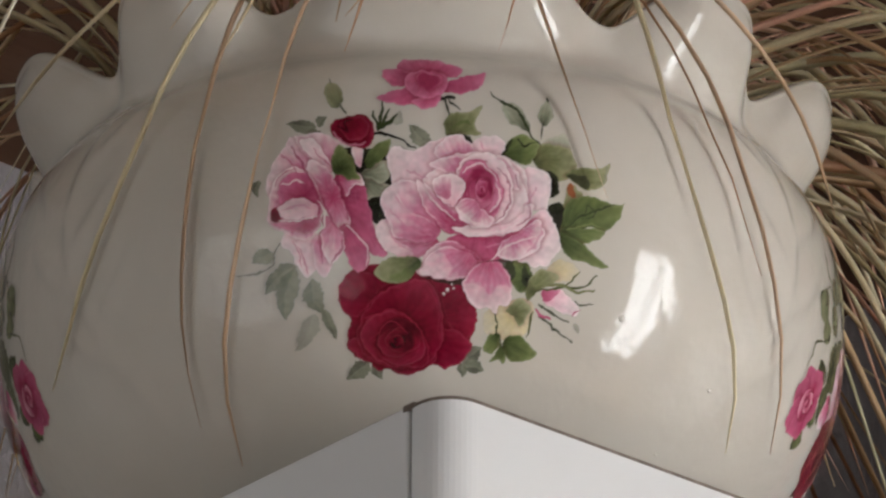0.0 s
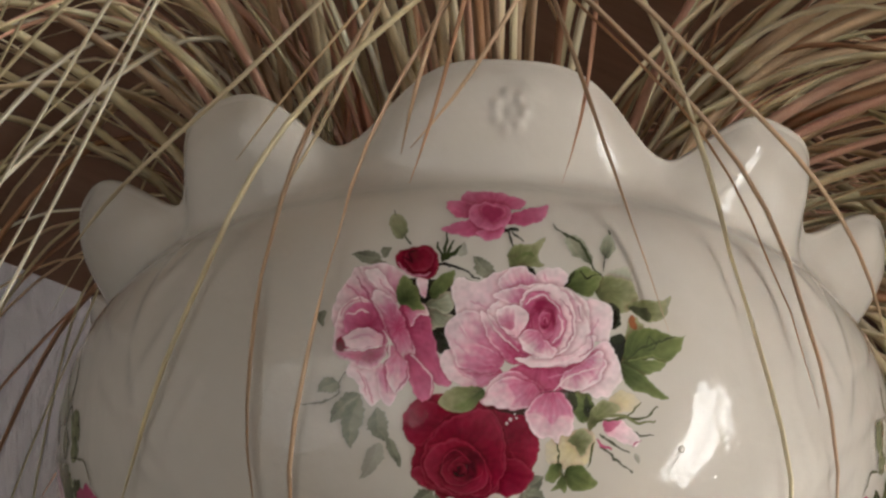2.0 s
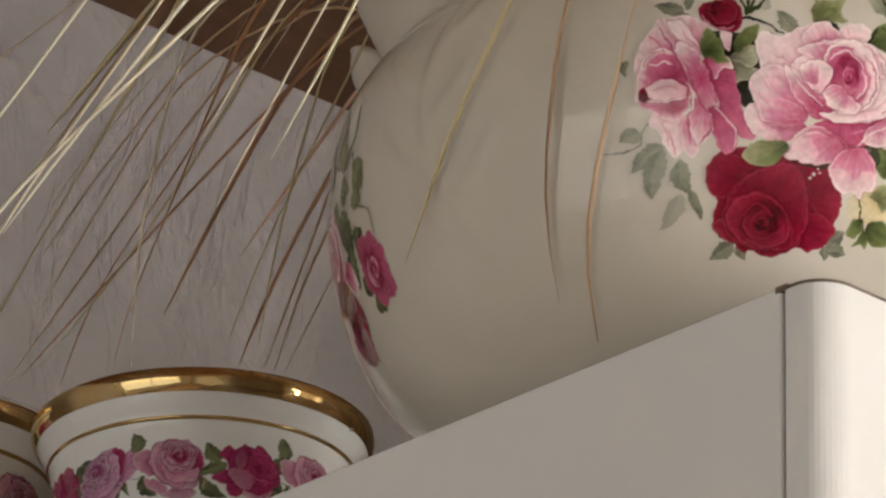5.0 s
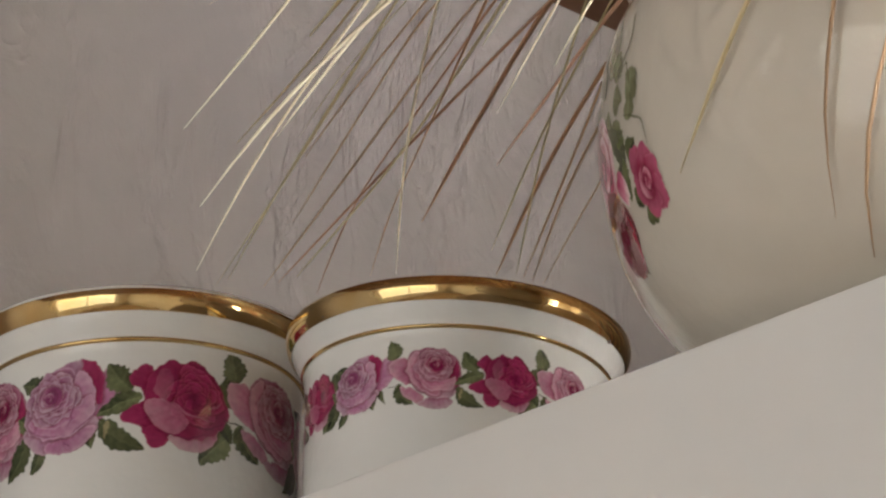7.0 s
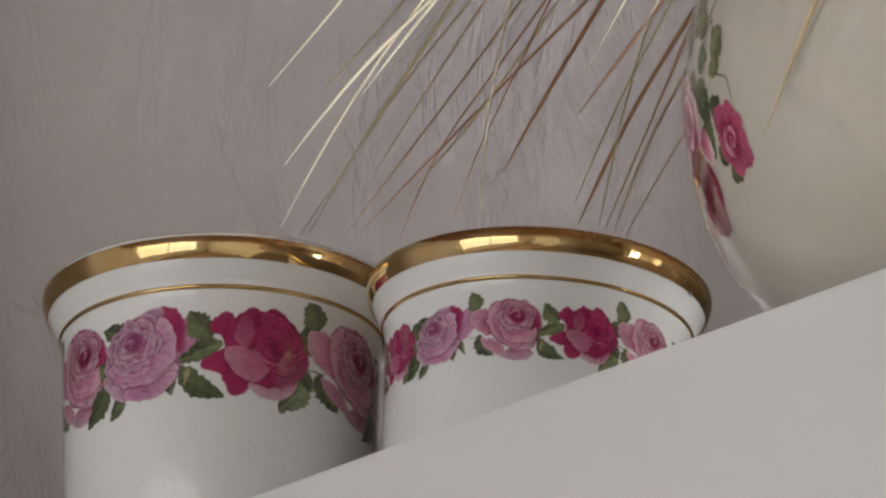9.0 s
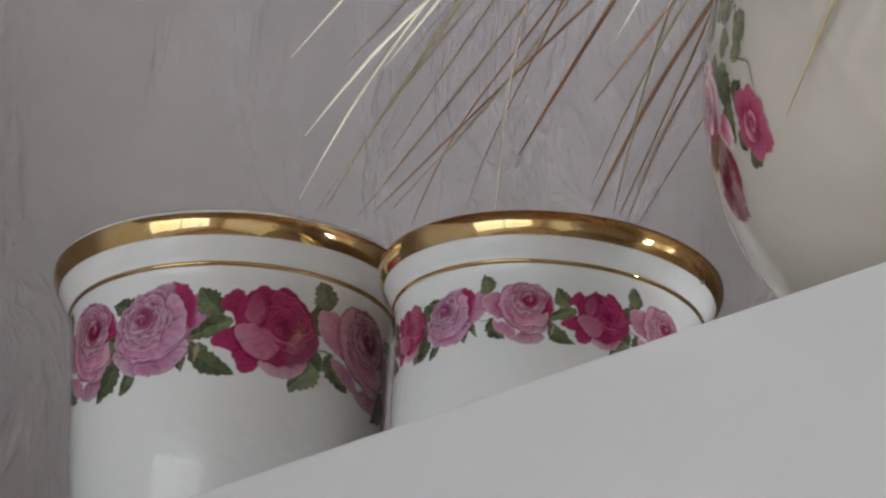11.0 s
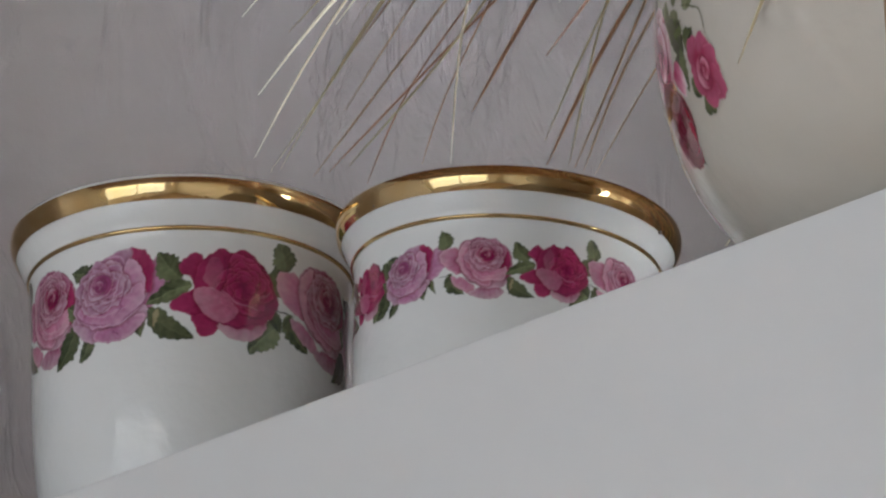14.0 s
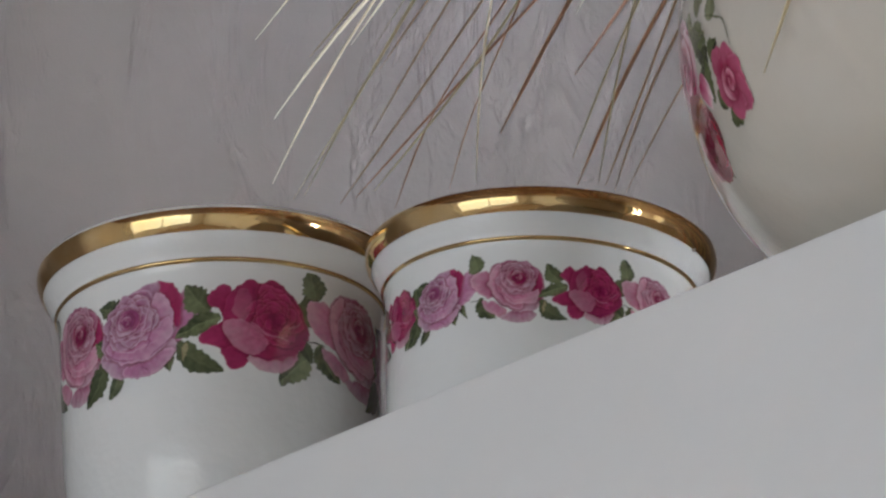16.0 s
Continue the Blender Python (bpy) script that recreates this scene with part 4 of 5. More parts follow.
    for pts in ((700, 350, 730, 380, 770, 400), (690, 372, 720, 404, 764, 420), (720, 300, 740, 310, 756, 318), (850, 250, 856, 264), (948, 330, 940, 350, 930, 366), (960, 400, 950, 430, 930, 452), (860, 440, 900, 430, 940, 410), (880, 282, 896, 292, 908, 306), (690, 410, 706, 436, 736, 450)):
        S(mid[2], 4.0, *pts, opacity=0.6)
    # what lies over the flowers
    P(murk, (745, 500), 738, 494, 760, 496, 812, 496, 850, 466, 900, 462, 910, 480, 900, 500, 820, 508, shade=0, rim=0, opacity=0.85)
    P(mid, (840, 440), 742, 482, 756, 456, 790, 438, 830, 450, 846, 468, 832, 489, 795, 496, 756, 490, opacity=0.9)
    P(pale, (850, 450), 742, 482, 754, 460, 780, 452, 796, 470, 792, 492, 756, 489, rim=0.2, shade=0, opacity=0.35)
    P(olive, (740, 465), 662, 484, 680, 463, 720, 456, 744, 461, 736, 486, 710, 501, 680, 499)
    P(fresh, (740, 465), 690, 490, 720, 476, 742, 462, 736, 486, 710, 500, rim=0.2, shade=0, opacity=0.8)
    P(mid, (866, 455), 817, 502, 830, 481, 850, 467, 880, 465, 900, 489, 905, 515, 896, 541, 882, 544, 873, 559, 862, 547, 840, 546, 824, 522)
    P(pale, (866, 440), 820, 504, 850, 508, 866, 522, 884, 508, 904, 514, 896, 541, 882, 544, 873, 559, 862, 547, 840, 546, 824, 522, rim=0.3, shade=0, opacity=0.4)
    for u, v, r in ((792, 515, 3.4), (786, 522, 2.6), (803, 512, 2.0), (800, 505, 1.8)):
        c.cup(u, -v, r, r, 90, L((0.5, 0.4, 0.4)), L((0.7, 0.6, 0.6)), L((0.8, 0.7, 0.7)), 0.0, 1, 0.0)
    return c


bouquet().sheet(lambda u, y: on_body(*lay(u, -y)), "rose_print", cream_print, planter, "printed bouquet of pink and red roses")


def spray(mid, flip):
    c = Canvas(mid * MM - 24, mid * MM + 24, 10, 84, 0.28)
    L = np.array
    A = lambda a: (mid + flip * a) * MM
    turn = lambda ang: ang if flip > 0 else 180 - ang
    grey, dark = (L((0.10, 0.11, 0.05)), L((0.25, 0.26, 0.15))), (L((0.04, 0.05, 0.02)), L((0.16, 0.18, 0.08)))
    for a, z, ang, ln, w in ((1, 62, 78, 16, 5), (-3, 60, 95, 14, 4.5), (3, 60, 60, 7, 5), (2, 57, -30, 6, 5), (-5, 57, 200, 9, 7), (-1, 55, 250, 12, 6), (1, 52, -85, 13, 6), (7, 55, 20, 7, 6), (8, 52, 75, 8, 4), (6, 48, 60, 7, 4)):
        c.leaf(A(a), z, turn(ang), ln, w * 1.5, *grey, int(ln + ang + z))
    for a, z, ang, ln, w in ((0, 50, -70, 12, 6), (2, 42, -100, 10, 5), (4, 40, 30, 7, 5), (3, 34, -60, 5, 4), (5, 29, -80, 5, 5), (-9, 30, -70, 10, 6)):
        c.leaf(A(a), z, turn(ang), ln, w * 1.35, *dark, int(ln + ang + z))
    for pts in ((A(4), 62, A(8), 66, A(9), 73), (A(2), 58, A(7), 62, A(8), 56), (A(5), 50, A(10), 46, A(11), 40)):
        c.stroke([pts[0:2], pts[2:4], pts[4:6]], 0.55, grey[0])
    c.rose(A(-8), 46, 12, 13, PINK, (0.1, 0.0), 11)
    for a, z, ang, ln, w in ((-6, 38, -80, 9, 7), (-2, 40, -60, 9, 6), (-10, 36, 250, 9, 8)):
        c.petal(A(a), z, turn(ang), ln, w, *[L(p) for p in PINK[1:]], 0.06, int(z + ln), 0.7)
    c.rose(A(-9), 31, 13, 9.5, RED, (0.0, 0.0), 13)
    deep = [L(p) for p in ((0.14, 0.006, 0.03), (0.32, 0.025, 0.08), (0.50, 0.10, 0.19), (0.66, 0.30, 0.38))]
    for a, z, ang, ln, w in ((7, 35, 115, 7.5, 5), (8, 35, 60, 6.5, 5), (8.5, 33, 15, 6.5, 5), (8, 31, -35, 7, 5), (7, 31, -80, 6, 5), (6, 33, 190, 4, 5)):
        c.petal(A(a), z, turn(ang), ln, w * 1.5, deep[1], deep[2] * 0.8, deep[2], 0.10, int(z + ang + 40), 0.6)
    c.heart(A(7.5), 33, 4.2, 4.8, deep, (0.1, 0.0), 12)
    return c


spray(-75, 1).sheet(on_body, "side_print", cream_print, planter, "printed spray of roses and leaves")
spray(80, -1).sheet(on_body, "side_print", cream_print, planter, "printed spray of roses and leaves")


# ---- the two cachepots
def band_rose(c, kind, x, z, unit):
    """One of the three roses of the printed band, with its leaves, about (x, z)."""
    L = np.array
    mauve, crimson, dusk = [[L(p) for p in pal] for pal in (MAUVE, CRIMSON, DUSK)]
    pale = [mauve[1], L((0.34, 0.10, 0.22)), L((0.45, 0.18, 0.32)), L((0.56, 0.34, 0.46))]
    blush = [dusk[1], L((0.40, 0.10, 0.20)), L((0.50, 0.18, 0.29)), L((0.58, 0.33, 0.41))]
    mauve = [mauve[0], mauve[1] * 0.9, mauve[2] * 0.72, mauve[3] * 0.78]
    dusk = [dusk[0], dusk[1] * 0.9, dusk[2] * 0.8, dusk[3] * 0.8]
    crimson = [crimson[0], crimson[1] * 0.85, crimson[1] * 0.5 + crimson[2] * 0.5, crimson[2]]
    leaf_d, leaf_l = L((0.035, 0.048, 0.024)), L((0.165, 0.19, 0.095))
    mid, wide = ((315, 668), (508, 662), (672, 705))[kind], (1.38, 1.06, 1.38)[kind]

    def at(u, v):
        return x + (u - mid[0]) / 70 * unit * wide, z - (v - mid[1]) / 62 * unit

    def P(pal, root, *pts, **kw):
        c.shape([at(pts[i], pts[i + 1]) for i in range(0, len(pts), 2)], pal, at(*root), **kw)

    def S(col, wide, *pts, **kw):
        c.stroke([at(pts[i], pts[i + 1]) for i in range(0, len(pts), 2)], wide / 70 * unit, col, **kw)

    def F(*rows):
        for i, (u0, v0, u1, v1, w) in enumerate(rows):
            p, q = at(u0, v0), at(u1, v1)
            c.leaf(*p, math.degrees(math.atan2(q[1] - p[1], q[0] - p[0])), math.hypot(q[0] - p[0], q[1] - p[1]), w / 58 * unit, leaf_d, leaf_l * (1.0, 1.35, 0.75)[i % 3], int(u0 + v1))
    def rings(cu, cv, ru, rv, pal, seed):
        rp = np.random.RandomState(seed)
        for m, q in ((9, 1.0), (8, 0.82), (7, 0.65), (5, 0.48)):
            st = rp.rand() * 360
            for j in range(m):
                ln = ru / 70 * unit * wide * q * rp.uniform(0.88, 1.08)
                c.petal(*at(cu, cv), st + 360 * j / m + rp.uniform(-12, 12), ln, ln * rp.uniform(0.8, 1.1), pal[0] + (pal[1] - pal[0]) * q, pal[1] + (pal[2] - pal[1]) * rp.uniform(0.3, 1.0),
                        pal[2] + (pal[3] - pal[2]) * rp.uniform(0.2, 1.0), 0.08, rp.randint(9999), 0.85, rv / ru * 70 / 62 / wide, 0.5)
    if kind == 0:
        F((285, 640, 245, 612, 34), (262, 690, 236, 664, 28), (254, 700, 214, 762, 36), (278, 722, 258, 762, 24), (340, 690, 346, 740, 26), (355, 690, 364, 716, 18), (360, 690, 374, 730, 12))
        P(pale, (330, 660), 352, 640, 364, 614, 380, 606, 391, 625, 399, 650, 382, 672, 352, 694, 342, 670)
        P(mauve, (300, 680), 248, 690, 262, 724, 286, 736, 330, 736, 354, 706, 350, 688, 300, 700)
        P(pale, (300, 690), 282, 722, 310, 716, 350, 700, 344, 722, 320, 738, 290, 738)
        P(mauve, (295, 650), 248, 672, 258, 642, 278, 615, 300, 602, 336, 594, 356, 608, 362, 650, 346, 692, 310, 716, 275, 706, 254, 692)
        P(crimson, (330, 650), 334, 596, 350, 599, 363, 625, 358, 668, 346, 652, 340, 620)
        P(pale, (290, 660), 330, 612, 344, 620, 352, 656, 340, 690, 322, 690, 320, 650)
        P(pale, (290, 650), 254, 682, 270, 672, 300, 684, 330, 664, 346, 650, 349, 682, 320, 711, 280, 712)
        P(mauve, (290, 645), 262, 655, 270, 630, 296, 612, 320, 616, 318, 650, 300, 676, 276, 676)
        rings(292, 648, 42, 46, mauve, 71)
        c.heart(*at(290, 646), 18 / 70 * unit * wide, 20 / 62 * unit, (mauve[0], mauve[1] * 0.9, mauve[1], mauve[3]), (-0.1, -0.1), 31, (1.0, 0.84, 0.68, 0.53, 0.4, 0.27, 0.16))
        for pts in ((322, 622, 316, 650, 302, 690), (338, 618, 346, 640, 352, 664), (272, 690, 300, 696, 330, 684), (262, 664, 282, 676, 306, 674), (300, 604, 318, 606, 326, 618)):
            S(pale[3], 3.4, *pts, opacity=0.75)
        for pts in ((330, 640, 322, 672, 316, 696), (360, 650, 350, 684, 320, 708), (258, 690, 276, 706, 300, 712), (310, 722, 318, 730)):
            S(mauve[0], 3.0, *pts, opacity=0.6)
    elif kind == 1:
        F((430, 642, 392, 598, 40), (448, 650, 374, 682, 30), (376, 690, 452, 736, 36), (598, 656, 592, 606, 44), (596, 704, 542, 754, 44), (580, 682, 602, 712, 22))
        c.leaf(*at(392, 690), -100, 0.5 * unit, 0.16 * unit, L((0.30, 0.22, 0.12)), L((0.5, 0.42, 0.24)), 3, 0.6)
        P(crimson, (470, 640), 426, 626, 440, 606, 455, 599, 466, 618, 458, 652, 442, 640)
        P(crimson, (480, 670), 410, 686, 434, 668, 456, 660, 474, 700, 450, 702)
        P(crimson, (480, 680), 448, 700, 490, 702, 486, 726, 465, 734, 452, 720)
        P(blush, (540, 660), 488, 714, 540, 704, 574, 694, 562, 722, 540, 736, 505, 731, opacity=0.9)
        P([crimson[0], crimson[1], crimson[2] * 0.9, crimson[2]], (540, 640), 456, 622, 478, 601, 495, 591, 510, 598, 530, 591, 556, 604, 576, 625, 593, 655, 591, 682, 570, 702, 540, 716, 500, 713, 465, 696, 451, 660)
        P(crimson, (540, 660), 510, 600, 546, 604, 572, 632, 580, 660, 548, 660, 516, 640)
        rings(534, 652, 50, 46, [crimson[0], crimson[1], crimson[2], crimson[2] * 1.3], 72)
        P(blush, (500, 610), 466, 640, 480, 606, 496, 616, 494, 644, 482, 660, opacity=0.3, shade=0, rim=0)
        P(blush, (540, 660), 452, 660, 480, 657, 510, 671, 522, 690, 500, 709, 475, 701, 459, 686, opacity=0.6, rim=0.3, shade=0.15)
        S(blush[2], 3.5, 496, 660, 524, 676, 556, 682, opacity=0.7)
        S(blush[2], 3, 556, 664, 572, 656, 580, 648, opacity=0.5)
        for pts in ((500, 604, 504, 630, 498, 650), (540, 640, 556, 650, 546, 664), (524, 690, 556, 696, 584, 684), (470, 704, 520, 714, 560, 704)):
            S(crimson[0], 3, *pts, opacity=0.55)
    else:
        F((606, 656, 596, 606, 40), (608, 724, 646, 776, 34), (622, 728, 606, 746, 20))
        S(leaf_d, 2.5, 590, 722, 622, 722)
        P(blush, (660, 690), 595, 662, 626, 654, 644, 690, 642, 722, 614, 712, 598, 690)
        P(blush, (665, 700), 616, 726, 642, 734, 664, 756, 652, 770, 625, 748)
        P(dusk, (690, 720), 656, 766, 700, 752, 722, 764, 716, 780, 690, 788, 670, 782)
        P(dusk, (684, 680), 628, 665, 636, 640, 656, 631, 690, 631, 722, 650, 738, 682, 737, 732, 716, 757, 680, 757, 648, 736, 631, 702)
        P(blush, (690, 690), 630, 668, 640, 642, 654, 640, 650, 690, 676, 722, 700, 734, 690, 752, 660, 740, 636, 710)
        P(crimson, (690, 680), 700, 640, 722, 654, 736, 690, 730, 730, 716, 716, 716, 680)
        P(blush, (684, 690), 652, 690, 668, 706, 700, 712, 728, 704, 722, 734, 690, 742, 660, 726)
        P(dusk, (682, 672), 652, 656, 668, 640, 700, 642, 718, 670, 716, 700, 690, 708, 664, 694)
        rings(686, 676, 44, 46, [crimson[0], crimson[1], dusk[2], dusk[3]], 73)
        c.heart(*at(686, 674), 18 / 70 * unit * wide, 20 / 62 * unit, (crimson[0], crimson[1], crimson[2], dusk[3]), (0.05, 0.05), 33, (1.0, 0.84, 0.68, 0.52, 0.38, 0.24, 0.13))
        for pts in ((655, 652, 658, 684, 676, 704, 708, 708), (648, 690, 670, 722, 700, 732, 726, 716), (656, 642, 680, 636, 700, 644), (636, 660, 638, 700, 652, 732)):
            S(blush[3], 3.2, *pts, opacity=0.75)
        for pts in ((644, 676, 646, 706, 662, 728), (734, 690, 732, 724, 716, 750), (632, 704, 650, 738, 690, 758)):
            S(dusk[0], 3, *pts, opacity=0.6)


def cachepot(x, y, r, h, tilt, roses, label, lip_top, chips=()):
    pot = thing("cachepot", label, "flowerpot", pose(x, y, TOP, *tilt), "cachepots on the cabinet")
    k = r
    pts = [(0.50 * k, 0.0), (0.54 * k, 0.002), (0.64 * k, 0.05 * h), (0.735 * k, 0.13 * h), (0.808 * k, 0.24 * h), (0.851 * k, 0.40 * h), (0.868 * k, 0.60 * h), (0.873 * k, 0.72 * h), (0.880 * k, 0.80 * h),
           (0.890 * k, 0.85 * h), (0.908 * k, 0.877 * h), (0.934 * k, 0.90 * h), (0.968 * k, 0.935 * h), (0.990 * k, 0.965 * h), (k, 0.985 * h)]
    p = smooth_profile(pts, 5)
    top = [(0.9985 * k, 0.994 * h), (0.990 * k, h), (0.974 * k, 0.998 * h), (0.957 * k, 0.985 * h), (0.905 * k, 0.92 * h), (0.855 * k, 0.84 * h), (0.84 * k, 0.5 * h), (0.58 * k, 0.06 * h), (0.01, 0.05 * h)]
    mesh("body", *lathe(p + top, 200), porcelain, pot)
    ware = np.array(p)

    def rad(z):
        return np.interp(z, ware[:, 1], ware[:, 0])
    lip = [(rad(z) + 0.00025 + 0.00035 * math.sin(math.pi * i / 9), z) for i, z in enumerate(np.linspace(0.932 * h, 0.989 * h, 10))]
    if lip_top:
        lip += [(a + 0.0003, b_ + 0.0003) for a, b_ in top[:3]]
    mesh("gold_rim", *lathe(lip, 200, False), gold, pot, "worn gilt rim")
    line = [(rad(z) + 0.00015 + 0.0004 * math.sin(math.pi * i / 6), z) for i, z in enumerate(np.linspace(0.858 * h, 0.870 * h, 7))]
    mesh("gold_line", *lathe(line, 200, False), gold, pot, "thin gilt line")
    for a, level, d in chips:
        z = level * h
        bm = bmesh.new()
        bmesh.ops.create_icosphere(bm, subdivisions=2, radius=d, matrix=pose(rad(z) * math.cos(radians(a)), rad(z) * math.sin(radians(a)), z) @ pose(0, 0, 0, 0, 0, a) @ Matrix.Diagonal((0.55, 1, 0.8, 1)))
        part("chip", bm, dark_edge, pot, "tiny dark chip in the gilding", True)
    mm = 1000 * 0.873 * k * math.pi / 180
    zc, unit, row = roses
    c = Canvas(-215 * mm, 12 * mm, 200 * h, 850 * h, 0.2)
    for a, kind in row:
        band_rose(c, kind, a * mm, zc, unit)

    def place(xx, zz):
        a, z = np.radians(xx / mm), zz / 1000
        rr = rad(z) + 0.0002
        return np.stack([rr * np.cos(a), rr * np.sin(a), z], 1)
    c.sheet(place, "rose_band", white_print, pot, "printed band of pink and crimson roses")
    return pot


cachepot(0.1022, 0.3223, 0.0482, 0.0923, (-0.7, -1.2, 0), (65.2, 7.0, ((-193.4, 1), (-167.6, 0), (-140.5, 2), (-110.9, 1), (-84, 2), (-56, 0), (-28, 1), (-2, 2))),
         "smaller white porcelain cachepot with gilt rim and roses", True, ((178, 0.945, 0.0008), (-67, 0.935, 0.0010)))
cachepot(0.0712, 0.4213, 0.0527, 0.1068, (-2.5, -3.6, 0), (73.4, 11.6, ((-190, 2), (-153.5, 0), (-113.2, 1), (-73, 2), (-36, 0), (2, 1))),
         "larger white porcelain cachepot with gilt rim and roses", False)

# ---- the dry grass in the planter
grass = thing("ornamental_grass", "dry straw and pink ornamental grass arching over the planter", "plant", pose(PX, PY, TOP))


def blade(run, width, wob, material, roll=0.0, clear=False, edge=Vector((0, 0, 1))):
    """A folded blade along a smooth run of points from root to tip, widest a third of the way up; clear keeps it off the ware."""
    q = np.array([tuple(p) for p in run])
    far = np.r_[0, np.cumsum(np.linalg.norm(np.diff(q, axis=0), axis=1))]
    at = np.linspace(0, far[-1], 26)
    q = np.stack([np.interp(at, far, q[:, k]) for k in range(3)], 1)
    for _ in range(5):
        q[1:-1] = (q[:-2] + 2 * q[1:-1] + q[2:]) / 4
    line = [Vector(p) for p in q]
    if clear:
        for p in line[4:]:
            want, have = float(body_radius(p.z)) + 0.0028, math.hypot(p.x, p.y)
            if p.z < 0.094 and have < want:
                p.x, p.y = p.x * want / have, p.y * want / have
    m = len(line)
    v, f = [], []
    for i, c in enumerate(line):
        t = i / (m - 1)
        d = (line[min(i + 1, m - 1)] - line[max(i - 1, 0)]).normalized()
        side = d.cross(edge)
        side = side.normalized() if side.length > 1e-4 else Vector((1, 0, 0))
        side = Matrix.Rotation(roll + wob * (t - 0.3), 3, d) @ side
        up = side.cross(d)
        w = width / 2 * (0.75 + 0.5 * min(t / 0.3, 1)) * (1 - max(0, t - 0.3) / 0.7 * 0.55) * min(1, (1 - t) / 0.08 + 0.2)
        v += [c - side * w, c + up * w * 0.35, c + side * w, c + up * w * 0.10]
        if i:
            a, b_ = 4 * (i - 1), 4 * i
            f += [(a + k, a + (k + 1) % 4, b_ + (k + 1) % 4, b_ + k) for k in range(4)]
    f.append(tuple(range(4 * m - 4, 4 * m)))
    return mesh("blade", v, f, material, grass)


def arch(root, lift, fall, tip):
    """Points along a cubic from the root over its bend to the tip."""
    p = [Vector(q) for q in (root, lift, fall, tip)]
    return [p[0] * (1 - t) ** 3 + p[1] * 3 * (1 - t) ** 2 * t + p[2] * 3 * (1 - t) * t * t + p[3] * t ** 3 for t in (0, 0.25, 0.5, 0.75, 1)]


def polar(a, r, z):
    return (r * math.cos(a), r * math.sin(a), z)


rg = random.Random(11)
# blades that hang over the front of the rim, in millimetres from the planter's foot, from the bend to the tip
HANG_STRAW = (((-94, -60, 112), (-98, -42, 105), (-101, -24, 76), (-102, -8, 45), (-94, 15, 27)), ((-40, -108, 120), (-15, -99, 96), (-12, -104, 62), (22, -80, 14)), ((-92, -65, 115), (-90, -48, 99), (-89, -35, 92)),
              ((-97, -58, 115), (-99, -40, 105), (-98, -29, 99)), ((-105, -38, 113), (-106, -14, 106), (-106, 5, 105), (-96, 39, 101)))
HANG_TAN = (((-91, -46, 104), (-92, -38, 95), (-97, -37, 58), (-78, -19, 11)), ((-84, -71, 110), (-85, -56, 98), (-90, -52, 60), (-67, -20, 5)), ((-30, -105, 110), (-14, -105, 104), (3, -103, 90), (12, -104, 59), (36, -80, 18)),
            ((-33, -109, 119), (7, -107, 106), (38, -96, 96), (60, -80, 84)), ((-57, -97, 114), (-51, -95, 107), (-38, -94, 83), (-30, -99, 52)), ((-72, -86, 114), (-73, -76, 104), (-76, -64, 96)), ((-82, -76, 113), (-80, -67, 103), (-77, -62, 95)))
HANG_RUSSET = (((-32, -104, 109), (-18, -104, 104), (-2, -101, 84), (13, -102, 47)), ((-53, -99, 114), (-49, -92, 100), (-52, -88, 86)), ((-77, -76, 107), (-74, -67, 96), (-76, -64, 87)))
# blades that droop towards the cachepots, likewise
SIDE_PALE = (((-189, 44, 38), (-195, 49, 25), (-202, 54, 12)), ((-173, 32, 40), (-188, 43, 19), (-198, 51, -6)), ((-164, 50, 48), (-177, 61, 19), (-186, 67, -12)), ((-173, 32, 40), (-180, 37, 27), (-186, 42, 12)),
              ((-187, -52, 33), (-193, -47, 17), (-199, -42, 0)), ((-173, -50, 40), (-182, -43, 15), (-190, -37, -10)), ((-178, -65, 32), (-184, -60, 13), (-191, -55, -6)), ((-87, 117, 103), (-91, 120, 69), (-90, 120, 35)))
SIDE_OLIVE = (((-120, 117, 60), (-110, 148, 53), (-101, 178, 46)), ((-107, 132, 74), (-98, 163, 66), (-87, 193, 56)), ((-93, 147, 110), (-84, 178, 107), (-76, 210, 104)), ((-102, 117, 96), (-93, 147, 96), (-81, 176, 93)),
              ((-69, 116, 110), (-66, 152, 85), (-67, 191, 63)), ((-67, 77, 96), (-58, 108, 80), (-47, 137, 61)), ((-80, 112, 105), (-66, 139, 108), (-53, 167, 112)), ((-45, 110, 118), (-32, 138, 96), (-16, 164, 73)))
SIDE_TAN = (((-67, 153, 122), (-53, 192, 122), (-38, 231, 120)), ((-53, 167, 132), (-40, 207, 122), (-27, 248, 110)), ((-33, 176, 143), (-26, 222, 121), (-21, 268, 98)), ((-21, 130, 111), (-2, 165, 103), (17, 201, 94)),
              ((-5, 143, 119), (12, 180, 112), (32, 215, 102)), ((-23, 118, 91), (-4, 155, 90), (15, 190, 88)))
SIDE_RUSSET = (((-36, 141, 131), (-37, 189, 109), (-38, 238, 85)), ((-47, 175, 108), (-35, 213, 102), (-18, 247, 91)), ((-10, 171, 150), (3, 209, 138), (16, 246, 124)), ((-51, 166, 94), (-33, 199, 95), (-13, 230, 93)),
              ((1, 150, 139), (13, 189, 124), (27, 225, 105)))
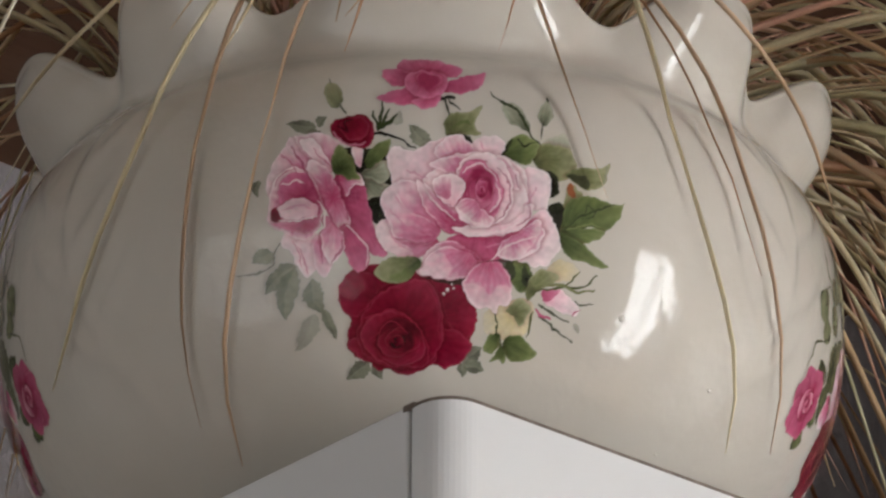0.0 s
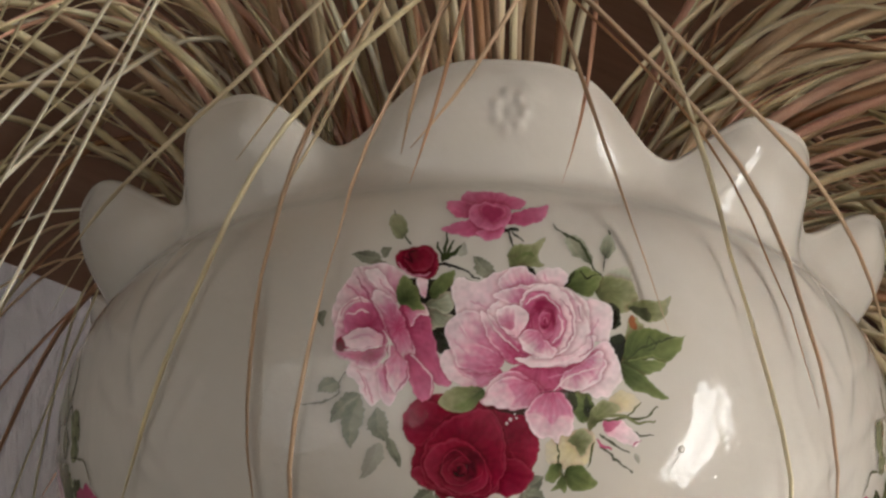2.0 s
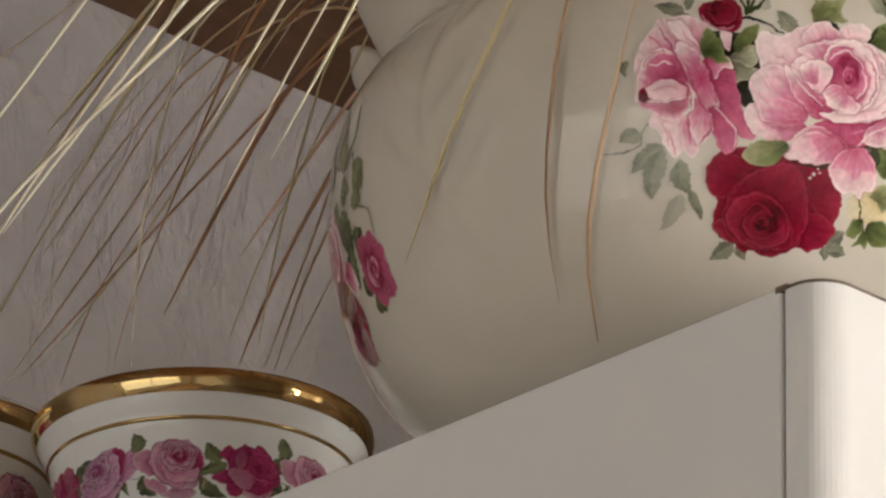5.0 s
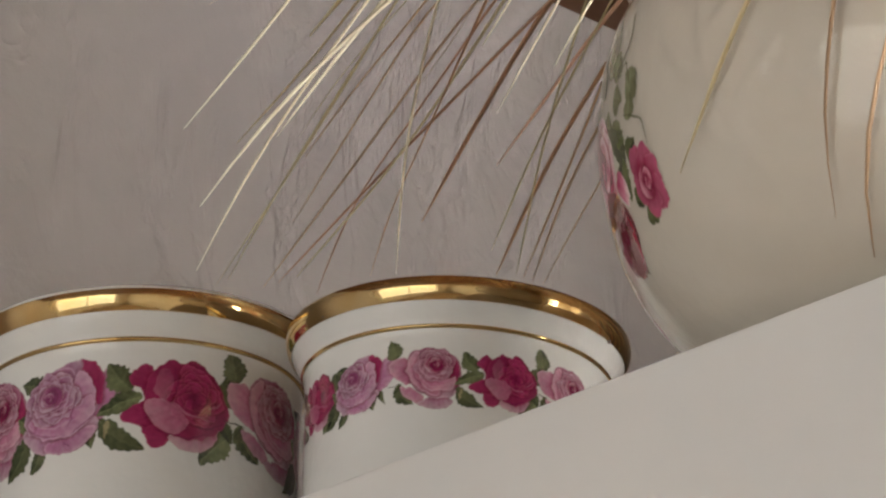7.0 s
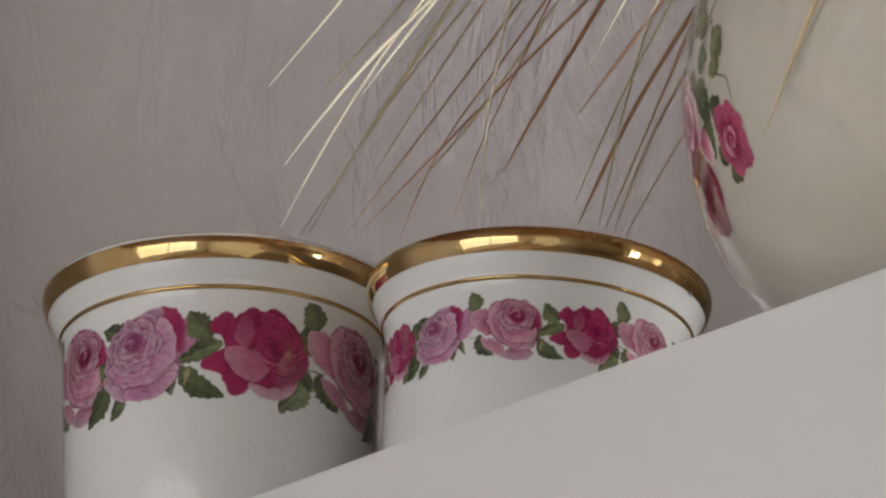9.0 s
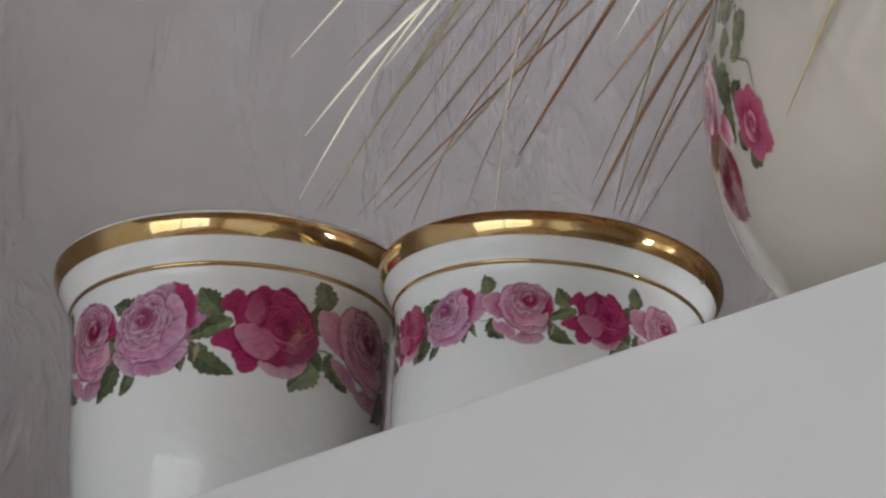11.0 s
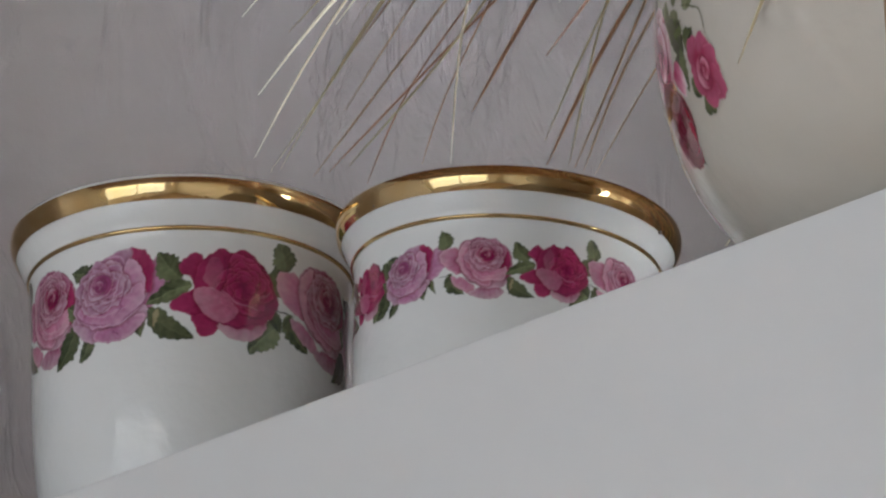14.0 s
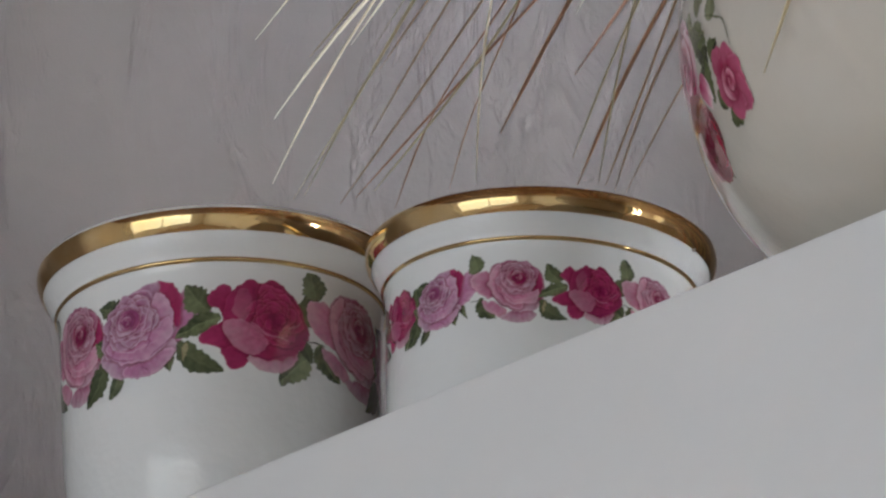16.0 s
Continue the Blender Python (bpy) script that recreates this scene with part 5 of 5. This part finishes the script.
for rows, material, thick in ((HANG_STRAW, straw, 1.0), (HANG_TAN, tan, 1.0), (HANG_RUSSET, russet, 0.9), (SIDE_PALE, bleached, 0.62), (SIDE_OLIVE, olive_straw, 0.52), (SIDE_TAN, tan, 0.46), (SIDE_RUSSET, russet, 0.86)):
    hang = rows in (HANG_STRAW, HANG_TAN, HANG_RUSSET)
    for row in rows:
        pts = [Vector(p) / 1000 for p in row]
        back = (pts[0] - pts[1]).normalized()
        back = (back + Vector((0, 0, 0.06))).normalized()
        need = max(0.02, (0.135 - pts[0].z) / max(back.z, 0.3))
        rise = [pts[0] + back * need * 0.5, pts[0] + back * need] if need > 0.05 else [pts[0] + back * need]
        crest = Vector((rise[-1].x * 0.72, rise[-1].y * 0.72, max(rise[-1].z + 0.016, 0.150)))
        a = math.atan2(crest.y, crest.x)
        blade([polar(a + 0.2, 0.03, 0.087), crest] + rise[::-1] + pts, 0.00165 * thick * rg.uniform(0.85, 1.25), rg.uniform(-0.5, 0.5), material, rg.uniform(-0.4, 0.4), hang, Vector((0, 0, 1)) if hang else Vector((-0.64, -0.77, 0)))
# the fountain of blades to all sides; towards the cachepots it stays high
made = 0
while made < 260:
    a = rg.uniform(0, 2 * math.pi)
    front = abs((math.degrees(a - FRONT) + 180) % 360 - 180)
    if front < 40 or (front < 60 and rg.random() < 0.5):
        continue
    end = a + rg.gauss(0, 0.22)
    reach = rg.uniform(0.16, 0.31)
    peak = rg.uniform(0.125, 0.19) if rg.random() < 0.75 else rg.uniform(0.19, 0.25)
    tipz = peak - rg.uniform(0.03, 0.14)
    run = arch(polar(a + rg.gauss(0, 0.3), rg.uniform(0.01, 0.05), 0.087), polar(a, 0.062, peak + 0.02), polar(0.6 * a + 0.4 * end, reach * 0.62, peak + 0.03), polar(end, reach, max(tipz, 0.03)))
    if any(-0.77 * p.x + 0.64 * p.y > 0.075 and p.z < 0.156 and p.y > -0.02 for p in run):
        continue
    made += 1
    blade(run, rg.uniform(0.0012, 0.0030), rg.uniform(-1.2, 1.2), (straw, tan, blush_straw, straw, olive_straw, tan, straw, russet, straw, blush_straw)[made % 10], rg.uniform(-0.9, 0.9))
# long pale blades that arch low out of the planter's open side
for i in range(48):
    a = radians(rg.uniform(158, 214))
    end = a + rg.gauss(0, 0.16)
    reach, peak = rg.uniform(0.17, 0.30), rg.uniform(0.118, 0.175)
    blade(arch(polar(a + rg.gauss(0, 0.3), 0.05, 0.087), polar(a, 0.07, peak + 0.025), polar(0.6 * a + 0.4 * end, reach * 0.66, peak + 0.025), polar(end, reach, max(peak - rg.uniform(0.02, 0.07), 0.088))),
          rg.uniform(0.0013, 0.0028), rg.uniform(-0.8, 0.8), (straw, straw, blush_straw, tan, straw)[i % 5], rg.uniform(-0.6, 0.6))
# upright blades in the middle
for i in range(30):
    a = rg.uniform(0, 2 * math.pi)
    reach, peak = rg.uniform(0.05, 0.13), rg.uniform(0.24, 0.36)
    blade(arch(polar(a, rg.uniform(0.01, 0.05), 0.087), polar(a, 0.05, 0.17), polar(a, 0.08, peak), polar(a + rg.uniform(-0.4, 0.4), reach + 0.06, peak - rg.uniform(0.0, 0.06))),
          rg.uniform(0.002, 0.0036), rg.uniform(-1, 1), (tan, straw, russet, olive_straw, blush_straw)[i % 5])
